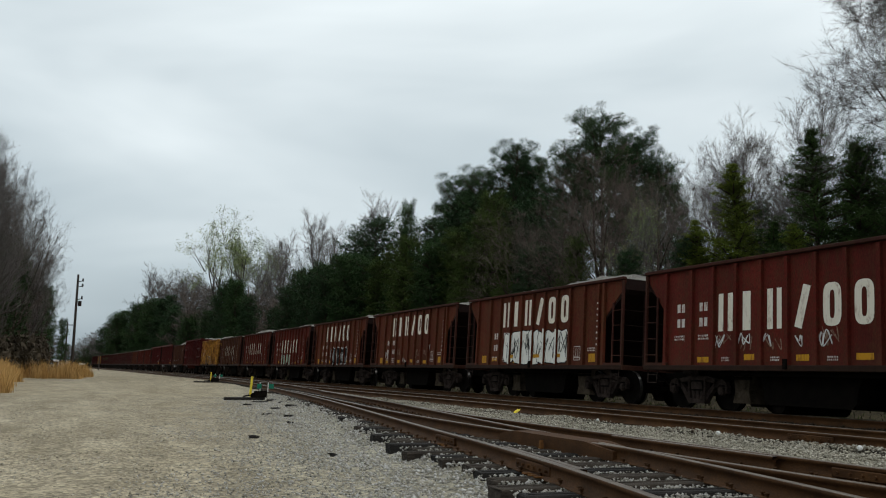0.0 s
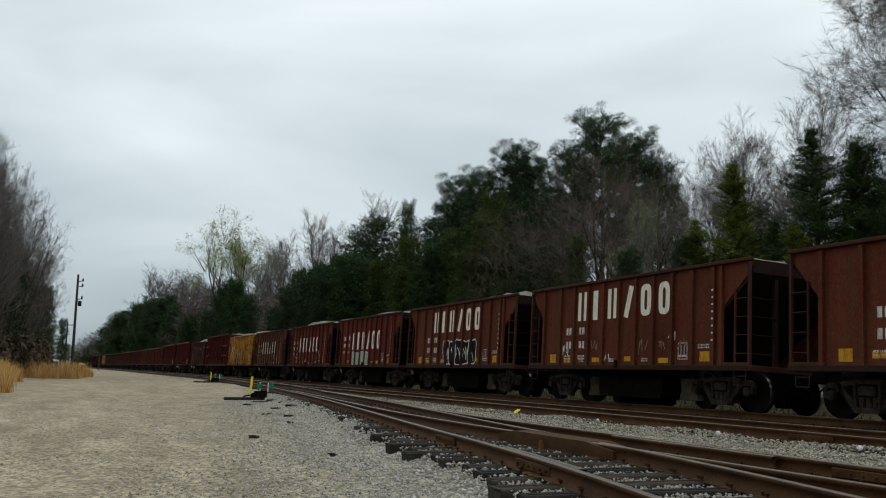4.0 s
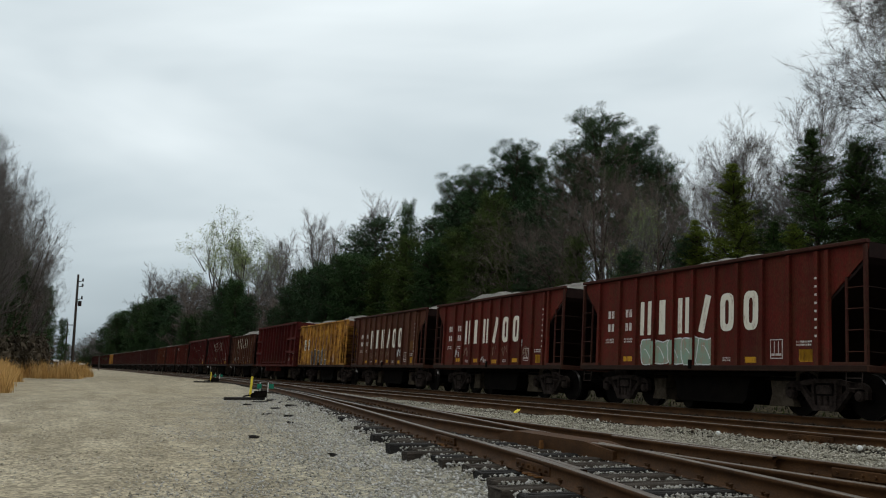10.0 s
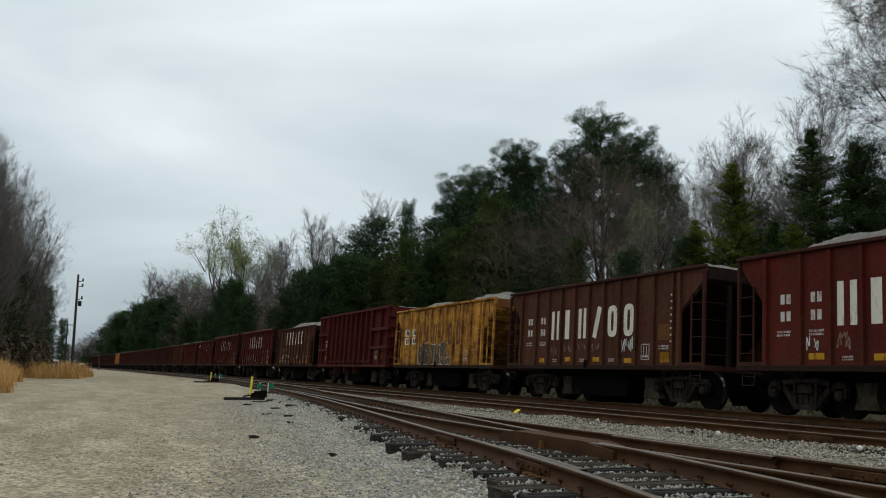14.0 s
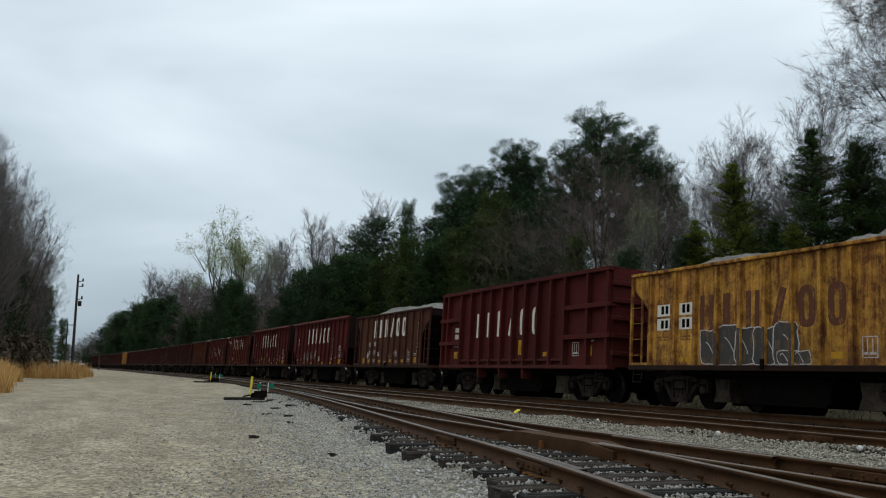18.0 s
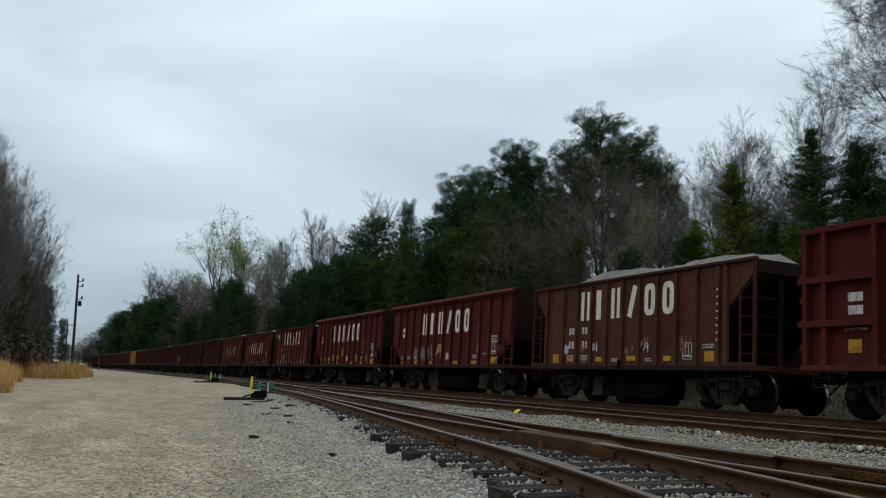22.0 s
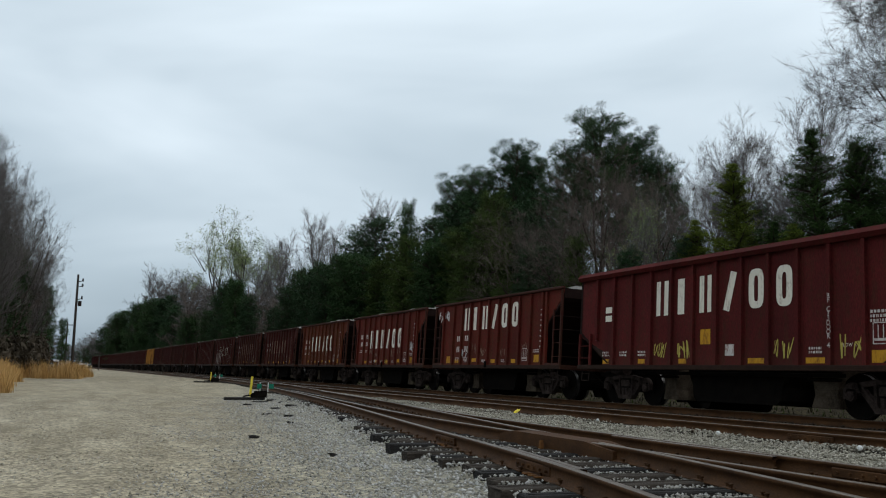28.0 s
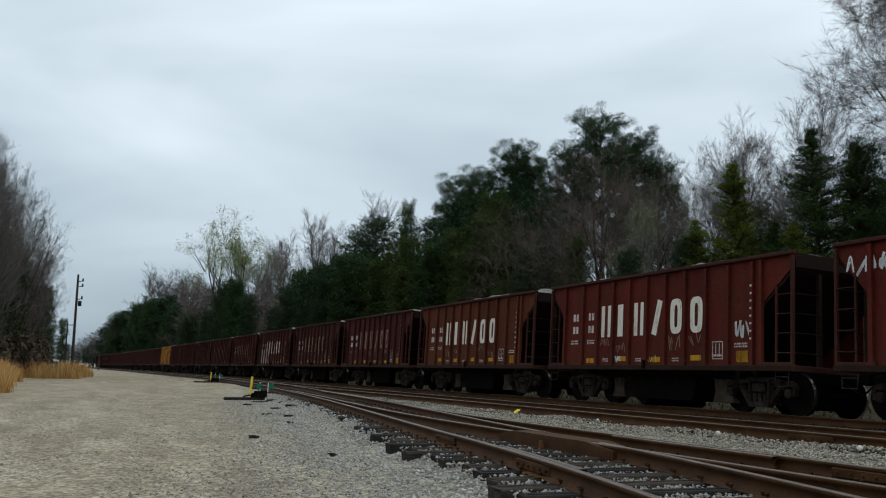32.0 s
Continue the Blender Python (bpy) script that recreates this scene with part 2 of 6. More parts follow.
def ground_mat():
    """Tan gravel track, grey ballast spill and leaf-strewn forest floor, blended by place with ragged borders."""
    m, nt, b = nodes_of("ground_gravel", 0.92)
    geo = nt.nodes.new("ShaderNodeNewGeometry").outputs["Position"]
    big = noise_node(nt, geo, 0.35, 5)
    mid = noise_node(nt, geo, 2.2, 5, rough=0.65)
    fine = noise_node(nt, geo, 22.0, 4, rough=0.7)
    vor = nt.nodes.new("ShaderNodeTexVoronoi")
    vor.inputs["Scale"].default_value = 26.0
    nt.links.new(geo, vor.inputs["Vector"])
    tan = ramp_node(nt, big, [(0.3, (0.288, 0.246, 0.173)), (0.7, (0.380, 0.332, 0.246))])
    grey = ramp_node(nt, mid, [(0.3, (0.22, 0.206, 0.165)), (0.7, (0.32, 0.302, 0.245))])
    sep = nt.nodes.new("ShaderNodeSeparateXYZ")
    nt.links.new(geo, sep.inputs[0])

    def edge(lo, hi, jitter, along=0.0):
        a = nt.nodes.new("ShaderNodeMath")
        a.operation = "MULTIPLY_ADD"
        a.inputs[1].default_value = jitter
        nt.links.new(mid, a.inputs[0])
        nt.links.new(sep.outputs["X"], a.inputs[2])
        y = nt.nodes.new("ShaderNodeMath")
        y.operation = "MULTIPLY_ADD"
        y.inputs[1].default_value = along
        nt.links.new(sep.outputs["Y"], y.inputs[0])
        nt.links.new(a.outputs[0], y.inputs[2])
        r = nt.nodes.new("ShaderNodeMapRange")
        r.inputs["From Min"].default_value = lo + jitter / 2
        r.inputs["From Max"].default_value = hi + jitter / 2
        nt.links.new(y.outputs[0], r.inputs["Value"])
        return r.outputs[0]

    col = mix_node(nt, edge(-0.5, 2.3, 1.6, -0.17), tan, grey)
    floor = ramp_node(nt, mid, [(0.3, (0.030, 0.025, 0.015)), (0.7, (0.075, 0.060, 0.034))])
    col = mix_node(nt, edge(16.9, 17.8, 0.8), col, floor)
    col = mix_node(nt, edge(-7.5, -5.5, 2.0), floor, col)
    speck = ramp_node(nt, vor.outputs["Color"], [(0.1, (0.42, 0.42, 0.42)), (0.9, (1.5, 1.48, 1.44))])
    col = mix_node(nt, 0.9, col, speck, "MULTIPLY")
    coarse = nt.nodes.new("ShaderNodeTexVoronoi")
    coarse.inputs["Scale"].default_value = 7.5
    nt.links.new(geo, coarse.inputs["Vector"])
    col = mix_node(nt, 0.5, col, ramp_node(nt, coarse.outputs["Color"], [(0.1, (0.6, 0.6, 0.6)), (0.9, (1.3, 1.3, 1.28))]), "MULTIPLY")
    stain = noise_node(nt, geo, 0.9, 5, (1.6, 0.45, 1), 0.6)
    col = mix_node(nt, 1.0, col, ramp_node(nt, stain, [(0.30, (0.74, 0.72, 0.69)), (0.62, (1.1, 1.1, 1.1))]), "MULTIPLY")
    col = mix_node(nt, 1.0, col, ramp_node(nt, fine, [(0.28, (0.6, 0.6, 0.6)), (0.7, (1.2, 1.2, 1.2))]), "MULTIPLY")
    nt.links.new(col, b.inputs["Base Color"])
    bump(nt, b, vor.outputs["Distance"], 0.6, 0.03)
    return m


GROUND = ground_mat()


# ---------- mesh helpers ----------
def mesh_np(name, verts, faces, mat, smooth=False):
    me = bpy.data.meshes.new(name)
    verts = np.asarray(verts, dtype=np.float32)
    faces = np.asarray(faces, dtype=np.int32)
    n, k = faces.shape
    me.vertices.add(len(verts))
    me.vertices.foreach_set("co", verts.ravel())
    me.loops.add(n * k)
    me.loops.foreach_set("vertex_index", faces.ravel())
    me.polygons.add(n)
    me.polygons.foreach_set("loop_start", np.arange(0, n * k, k, dtype=np.int32))
    me.polygons.foreach_set("loop_total", np.full(n, k, dtype=np.int32))
    if smooth:
        me.polygons.foreach_set("use_smooth", np.ones(n, dtype=bool))
    me.materials.append(mat)
    me.update(calc_edges=True)
    me.validate()
    return me


def part(name, bm, material, parent, label="", smooth=False):
    """Links a bmesh as one mesh object under a thing or a part."""
    bmesh.ops.recalc_face_normals(bm, faces=bm.faces)
    me = bpy.data.meshes.new(name)
    bm.to_mesh(me)
    bm.free()
    if smooth:
        for p in me.polygons:
            p.use_smooth = True
    me.materials.append(material)
    ob = new(name, me)
    ob.parent = parent
    if label:
        tagged(ob, label)
    return ob


def put(name, me, parent, m=None, label=""):
    ob = new(name, me)
    ob.parent = parent
    if m is not None:
        ob.matrix_basis = m
    if label:
        tagged(ob, label)
    return ob


def thing(name, label, category, group="", kind="", m=None):
    ob = new(name)
    ob.empty_display_size = 0.2
    tagged(ob, label, category, group, kind)
    if m is not None:
        ob.matrix_basis = m
    return ob


def box(bm, x0, x1, y0, y1, z0, z1, bev=0.0):
    r = bmesh.ops.create_cube(bm, size=1.0)
    vs = r["verts"]
    for v in vs:
        v.co = Vector(((x0 + x1) / 2 + v.co.x * (x1 - x0), (y0 + y1) / 2 + v.co.y * (y1 - y0), (z0 + z1) / 2 + v.co.z * (z1 - z0)))
    if bev:
        bmesh.ops.bevel(bm, geom=list({e for v in vs for e in v.link_edges}), offset=bev, segments=1, affect="EDGES")
    return bm


def prism(bm, pts, x0, x1):
    """A polygon in the (y, z) plane given depth from x0 to x1."""
    a = [bm.verts.new((x0, y, z)) for y, z in pts]
    b = [bm.verts.new((x1, y, z)) for y, z in pts]
    bm.faces.new(a)
    bm.faces.new(b[::-1])
    for i in range(len(pts)):
        j = (i + 1) % len(pts)
        bm.faces.new((a[i], b[i], b[j], a[j]))
    return bm


def rod(bm, p, q, r, sides=8, r2=None):
    p, q = Vector(p), Vector(q)
    d = q - p
    m = Matrix.Translation((p + q) / 2) @ d.to_track_quat("Z", "Y").to_matrix().to_4x4()
    bmesh.ops.create_cone(bm, cap_ends=True, segments=sides, radius1=r, radius2=r if r2 is None else r2, depth=d.length, matrix=m)
    return bm


def strip(bm, pts, width, x, closed=False):
    """A flat painted stroke along points (y, z) on the plane x."""
    n = len(pts)
    left, right = [], []
    for i in range(n):
        a = Vector(pts[i - 1] if i or closed else pts[0])
        b = Vector(pts[(i + 1) % n] if i < n - 1 or closed else pts[-1])
        t = (b - a)
        t = t.normalized() if t.length > 1e-6 else Vector((1, 0))
        nrm = Vector((-t.y, t.x)) * width / 2
        c = Vector(pts[i])
        left.append(bm.verts.new((x, *(c + nrm))))
        right.append(bm.verts.new((x, *(c - nrm))))
    for i in range(n if closed else n - 1):
        j = (i + 1) % n
        bm.faces.new((left[i], left[j], right[j], right[i]))


def tubes(segs, sides=4):
    """Verts and quads of tapered tubes from rows (p, q, r0, r1)."""
    P = np.array([s[0] for s in segs], float)
    Q = np.array([s[1] for s in segs], float)
    r0 = np.array([s[2] for s in segs], float)
    r1 = np.array([s[3] for s in segs], float)
    d = Q - P
    d /= np.linalg.norm(d, axis=1)[:, None] + 1e-9
    ref = np.where(np.abs(d[:, 2:3]) > 0.9, np.array([[1.0, 0, 0]]), np.array([[0, 0, 1.0]]))
    u = np.cross(d, ref)
    u /= np.linalg.norm(u, axis=1)[:, None]
    v = np.cross(d, u)
    V = []
    for k in range(sides):
        a = 2 * math.pi * k / sides
        o = math.cos(a) * u + math.sin(a) * v
        V += [P + o * r0[:, None], Q + o * r1[:, None]]
    verts = np.stack(V, 1).reshape(-1, 3)
    base = np.arange(len(segs))[:, None] * (2 * sides)
    faces = []
    for k in range(sides):
        j = (k + 1) % sides
        faces.append(np.concatenate([base + 2 * k, base + 2 * j, base + 2 * j + 1, base + 2 * k + 1], 1))
    return verts, np.concatenate(faces, 0)


# ---------- lie of the land ----------
CURVE = 7800.0
TRAIN_X, SECOND_X = 15.56, 11.32
# the main track leans away from the yard; bodies ride this far below their drawing height
CANT, BODY_DROP = 2.6, 0.03


def bend(y):
    """How far the tracks swing aside at a distance y."""
    return -((y - 15.0) ** 2) / (2 * CURVE) if y > 15 else 0.0


def leg_near(y):
    """Centre of the diverging leg of the turnout."""
    pts = [(-12, -0.6), (0, 3.15), (5, 4.52), (7.2, 5.03), (10.7, 5.47), (14.2, 5.98), (17.2, 6.48), (25.5, 7.66), (33, 8.5), (48, 10.3), (62, SECOND_X - 0.12), (75, SECOND_X)]
    return float(np.interp(y, [p[0] for p in pts], [p[1] for p in pts]))


def leg_far(y):
    """Centre of the straight leg of the turnout."""
    pts = [(-12, 6.2), (5, 6.36), (12, 6.42), (15, 6.5), (18, 6.78), (21, 7.12), (25.5, 7.70), (33, 8.5)]
    return float(np.interp(y, [p[0] for p in pts], [p[1] for p in pts]))


def smooth_line(f, y0, y1, step, k=3.0):
    """A line sampled along y, rounded off over k metres."""
    out = []
    y = y0
    while y <= y1 + 1e-6:
        xs = [f(y + o) for o in np.linspace(-k, k, 9)]
        out.append((sum(xs) / 9, y))
        y += step
    return out


def hump(a, lo, hi, soft):
    return max(0.0, min(1.0, (a - lo) / soft)) * max(0.0, min(1.0, (hi - a) / soft))


def land(x, y):
    """Height of the ground, with the rail tops at zero."""
    z = -0.31 + 0.03 * noise.noise((x * 0.35, y * 0.25, 0)) + 0.012 * noise.noise((x * 1.7, y * 1.3, 4))
    near = min(leg_near(y), leg_far(y)) - 1.5 if y < 62 else SECOND_X + bend(y) - 1.9
    far = TRAIN_X + bend(y) + 1.7
    z += 0.085 * hump(x, near - 0.25, far + 0.3, 0.6)
    if x > far:
        z += -0.22 * min(1.0, (x - far) / 0.9) + 1.25 * max(0.0, min(1.0, (x - far - 1.0) / 3.6))
        z += 0.25 * noise.noise((x * 0.12, y * 0.12, 9)) * min(1.0, (x - far) / 4)
    if x < -6:
        z += 0.25 * min(1.0, (-6 - x) / 6)
    return z


def make_ground():
    xs = np.concatenate([[-3000, -1200, -500, -200, -90, -50, -30, -20, -14], np.arange(-10, 26, 0.3), [27, 29, 32, 36, 42, 50, 62, 80, 120, 200, 500, 1200, 3000]])
    ys = np.concatenate([[-600, -200, -80, -40, -20, -10], np.arange(-5, 45, 0.35), np.arange(45, 120, 1.5), np.arange(120, 320, 8), [340, 400, 500, 700, 1100, 1800, 3200]])
    V = [(x, y, land(x, y)) for y in ys for x in xs]
    nx = len(xs)
    i, j = np.meshgrid(np.arange(len(ys) - 1), np.arange(nx - 1), indexing="ij")
    a = (i * nx + j).ravel()
    F = np.stack([a, a + 1, a + 1 + nx, a + nx], 1)
    ob = new("ground", mesh_np("ground", V, F, GROUND, True))
    tagged(ob, "tan and grey gravel yard running into leafy forest floor", "ground", kind="structure")


make_ground()

# ---------- tracks ----------
RAIL_PROFILE = [(-0.07, -0.17), (0.07, -0.17), (0.07, -0.158), (0.012, -0.140), (0.010, -0.045), (0.036, -0.034), (0.036, -0.006), (0.028, 0.0), (-0.028, 0.0), (-0.036, -0.006), (-0.036, -0.034), (-0.010, -0.045), (-0.012, -0.140), (-0.07, -0.158)]


def rail(line, z, parent, label=""):
    """A flat-bottomed rail swept along points (x, y)."""
    n = len(RAIL_PROFILE)
    V, F = [], []
    for i, (x, y) in enumerate(line):
        a, b = line[max(0, i - 1)], line[min(len(line) - 1, i + 1)]
        d = Vector((b[0] - a[0], b[1] - a[1])).normalized()
        zz = z(y) if callable(z) else z
        for px, pz in RAIL_PROFILE:
            V.append((x + d.y * px, y - d.x * px, pz + zz))
    for i in range(len(line) - 1):
        for k in range(n):
            j = (k + 1) % n
            F.append((i * n + k, i * n + j, (i + 1) * n + j, (i + 1) * n + k))
    me = mesh_np("rail", V, F, RAIL_RUST)
    me.materials.append(RAIL_HEAD)
    idx = np.zeros(len(me.polygons), dtype=np.int32)
    if len(me.polygons) == len(F):
        for i in range(len(line) - 1):
            for k in (6, 7, 8):
                idx[i * n + k] = 1
        me.polygons.foreach_set("material_index", idx)
    return put("rail", me, parent, label=label)


def shifted(line, off):
    out = []
    for i, (x, y) in enumerate(line):
        a, b = line[max(0, i - 1)], line[min(len(line) - 1, i + 1)]
        d = Vector((b[0] - a[0], b[1] - a[1])).normalized()
        out.append((x + d.y * off, y - d.x * off))
    return out


def tie_mesh(length, mat, seed):
    rng = random.Random(seed)
    bm = bmesh.new()
    box(bm, -length / 2, length / 2, -0.112, 0.112, -0.172, 0.0, 0.012)
    for v in bm.verts:
        v.co += Vector((rng.uniform(-0.02, 0.02), rng.uniform(-0.008, 0.008), rng.uniform(-0.006, 0.004)))
    # a split along the top
    y = rng.uniform(-0.04, 0.04)
    box(bm, -length / 2 + 0.05, length / 2 - 0.4, y - 0.02, y + 0.03, -0.05, 0.004)
    me = bpy.data.meshes.new("tie")
    bm.to_mesh(me)
    bm.free()
    me.materials.append(mat)
    return me


def plate_mesh():
    bm = bmesh.new()
    box(bm, -0.16, 0.16, -0.09, 0.09, 0.0, 0.014, 0.004)
    for sx, sy in ((-0.095, 0.05), (0.095, -0.05), (-0.13, -0.05), (0.13, 0.05)):
        box(bm, sx - 0.010, sx + 0.010, sy - 0.010, sy + 0.010, 0.014, 0.036)
        box(bm, sx - 0.022, sx + 0.016, sy - 0.016, sy + 0.016, 0.036, 0.050, 0.003)
    me = bpy.data.meshes.new("tie_plate")
    bm.to_mesh(me)
    bm.free()
    me.materials.append(RAIL_RUST)
    return me


TIES = [tie_mesh(2.6, TIE_WOOD, s) for s in range(4)]
TIES_DARK = [tie_mesh(2.6, TIE_DARK, s + 10) for s in range(3)]
PLATE = plate_mesh()


def joint_bar(parent, x, y, dx, z=0.0):
    """A bolted fishplate on the near side of a rail."""
    bm = bmesh.new()
    box(bm, -0.042, -0.012, -0.45, 0.45, -0.135, -0.045, 0.008)
    for k in range(6):
        yy = -0.375 + 0.15 * k
        rod(bm, (-0.066, yy, -0.09), (-0.04, yy, -0.09), 0.016, 6)
    ob = part("joint_bar", bm, RAIL_RUST, parent)
    bm = bmesh.new()
    for k in range(3):
        yy = -0.30 + 0.15 * k
        box(bm, -0.13, -0.045, yy - 0.03, yy + 0.04, -0.158, -0.146, 0.003)
    part("rust_flake", bm, ORANGE_RUST, ob)
    ob.matrix_basis = pose(x, y, z, rz=math.degrees(math.atan2(-dx, 1)))


TIE_ROWS = []


def tie_reach(y):
    """How far the timbers show beyond the near leg; farther on the ballast buries their ends."""
    return float(np.interp(y, (11.5, 15.5, 30), (1.36, 1.10, 0.98)))


def make_tracks():
    rng = random.Random(4)
    # the track under the train, canted away from the yard
    t1 = thing("railway_track", "dark rusty main track under the moving train", "track", "railway tracks", "structure")
    line = [(TRAIN_X + bend(y), y) for y in list(np.arange(-30, 60, 2.0)) + list(np.arange(60, 400, 8.0))]
    rail(shifted(line, -0.7525), 0.010, t1)
    rail(shifted(line, 0.7525), -0.058, t1)
    for k in range(150):
        y = -8 + 0.55 * k
        put("tie", rng.choice(TIES_DARK), t1, pose(TRAIN_X + bend(y) + rng.uniform(-0.05, 0.05), y, -0.200, 0, CANT, rng.uniform(-1, 1)))
    # the second track
    t2 = thing("railway_track", "rusty unused second track half buried in ballast", "track", "railway tracks", "structure")
    line = [(SECOND_X + bend(y), y) for y in list(np.arange(-30, 60, 2.0)) + list(np.arange(60, 400, 8.0))]
    rail(shifted(line, -0.7525), 0.0, t2)
    rail(shifted(line, 0.7525), 0.0, t2)
    for k in range(137):
        y = -8 + 0.56 * k
        put("tie", rng.choice(TIES), t2, pose(SECOND_X + bend(y) + rng.uniform(-0.05, 0.05), y, -0.182, 0, 0, rng.uniform(-1, 1)))
    joint_bar(t2, SECOND_X - 0.7525, 10.3, 0)
    # the turnout: two stock rails, two closure rails and the frog
    t3 = thing("turnout", "rusty railway turnout on weathered wooden ties", "turnout", "railway tracks", "structure")
    near = smooth_line(leg_near, -10, 75, 0.75)
    far = smooth_line(leg_far, -10, 33, 0.75, 2.0)
    near_rail = shifted(near, -0.735)
    rail(near_rail, 0.0, t3, "near stock rail, rusty with a dull head")
    rail([p for p in shifted(near, 0.735) if p[1] < 31.5 or p[1] > 33], 0.0, t3)
    rail([p for p in shifted(far, 0.64) if p[1] < 33.5], 0.0, t3)
    rail([p for p in shifted(far, -0.50 - 0.0)][:], -0.002, t3)
    # guard rails beside the frog
    for f, off, a, b in ((far, 0.54, 6.5, 10.5), (near, -0.63, 6.0, 9.5)):
        rail([p for p in shifted(f, off) if a < p[1] < b], -0.006, t3, "short guard rail")
    # frog casting
    bm = bmesh.new()
    prism(bm, [(8.6, -0.16), (11.5, -0.16), (11.5, -0.05), (11.1, 0.016), (9.2, 0.016), (8.9, -0.02), (8.6, -0.05)], -0.20, 0.17)
    ob = part("frog", bm, RAIL_RUST, t3, "heavy rust-brown frog casting")
    ob.matrix_basis = pose(5.93, 0, -0.01, 0, 0, -0.6)
    for y in (10.9, 7.6):
        joint_bar(t3, float(np.interp(y, [p[1] for p in near_rail], [p[0] for p in near_rail])), y, 0.14)
    joint_bar(t3, 7.04, 9.2, 0)
    joint_bar(t3, 7.0, 6.1, 0)
    bm = bmesh.new()
    prism(bm, [(-0.03, -0.16), (0.04, -0.16), (0.02, -0.06), (-0.015, -0.05)], -0.025, 0.02)
    ob = part("rail_brace", bm, ORANGE_RUST, t3, "small orange-rusted brace against the frog")
    ob.matrix_basis = pose(5.78, 10.16, 0.0, 0, 0, -8)
    # ties: long switch timbers square to the near leg
    y, k = -8.0, 0
    meshes = {}
    while y < 62:
        xn = leg_near(y)
        xf = leg_far(y) if y < 33 else xn
        lo, hi = xn - tie_reach(y) + rng.uniform(-0.2, 0.16), xf + 1.32 + rng.uniform(-0.1, 0.1)
        L = round(hi - lo, 1)
        key = (L, k % 3)
        if key not in meshes:
            meshes[key] = tie_mesh(L, TIE_WOOD if k % 3 else TIE_DARK, k)
        turn = -3.0 if y < 33 else -6.0
        put("tie", meshes[key], t3, pose((lo + hi) / 2, y - 0.02, -0.158, rng.uniform(-0.6, 0.6), rng.uniform(-0.4, 0.4), turn + rng.uniform(-1.0, 1.0)))
        TIE_ROWS.append(((lo + hi) / 2, y - 0.02))
        if y < 26:
            for xr in (xn - 0.735, xn + 0.735, xf + 0.64):
                put("tie_plate", PLATE, t3, pose(xr, y - (xr - (lo + hi) / 2) * math.tan(radians(-turn)) * 1.0 - 0.02, -0.163, 0, 0, -6))
        y += 0.53 + rng.uniform(-0.04, 0.04)
        k += 1


make_tracks()


# ---------- ballast and gravel ----------
OCTA = np.array([(1, 0, 0), (-1, 0, 0), (0, 1, 0), (0, -1, 0), (0, 0, 1), (0, 0, -1)], float)
OCTA_F = np.array([(0, 2, 4), (2, 1, 4), (1, 3, 4), (3, 0, 4), (2, 0, 5), (1, 2, 5), (3, 1, 5), (0, 3, 5)])


def stones(name, label, X, Y, Z, size, mat, seed):
    g = np.random.default_rng(seed)
    n = len(X)
    v = OCTA[None] * g.uniform(0.55, 1.15, (n, 6, 1)) + g.uniform(-0.28, 0.28, (n, 6, 3))
    ang = g.uniform(0, 2 * math.pi, n)
    c, s = np.cos(ang)[:, None], np.sin(ang)[:, None]
    v = np.stack([v[..., 0] * c - v[..., 1] * s, v[..., 0] * s + v[..., 1] * c, v[..., 2] * 0.75], -1)
    v = v * size[:, None, None] + np.stack([X, Y, Z], -1)[:, None, :]
    F = OCTA_F[None] + (np.arange(n) * 6)[:, None, None]
    ob = new(name, mesh_np(name, v.reshape(-1, 3), F.reshape(-1, 3), mat))
    tagged(ob, label, "ballast", kind="stuff")


def scatter(n, x0, x1, y0, y1, seed, keep=None, power=1.0):
    g = np.random.default_rng(seed)
    X = g.uniform(x0, x1, n)
    Y = y0 + (y1 - y0) * g.uniform(0, 1, n) ** power
    if keep is not None:
        ok = np.array([keep(a, b) for a, b in zip(X, Y)])
        X, Y = X[ok], Y[ok]
    return X, Y, g


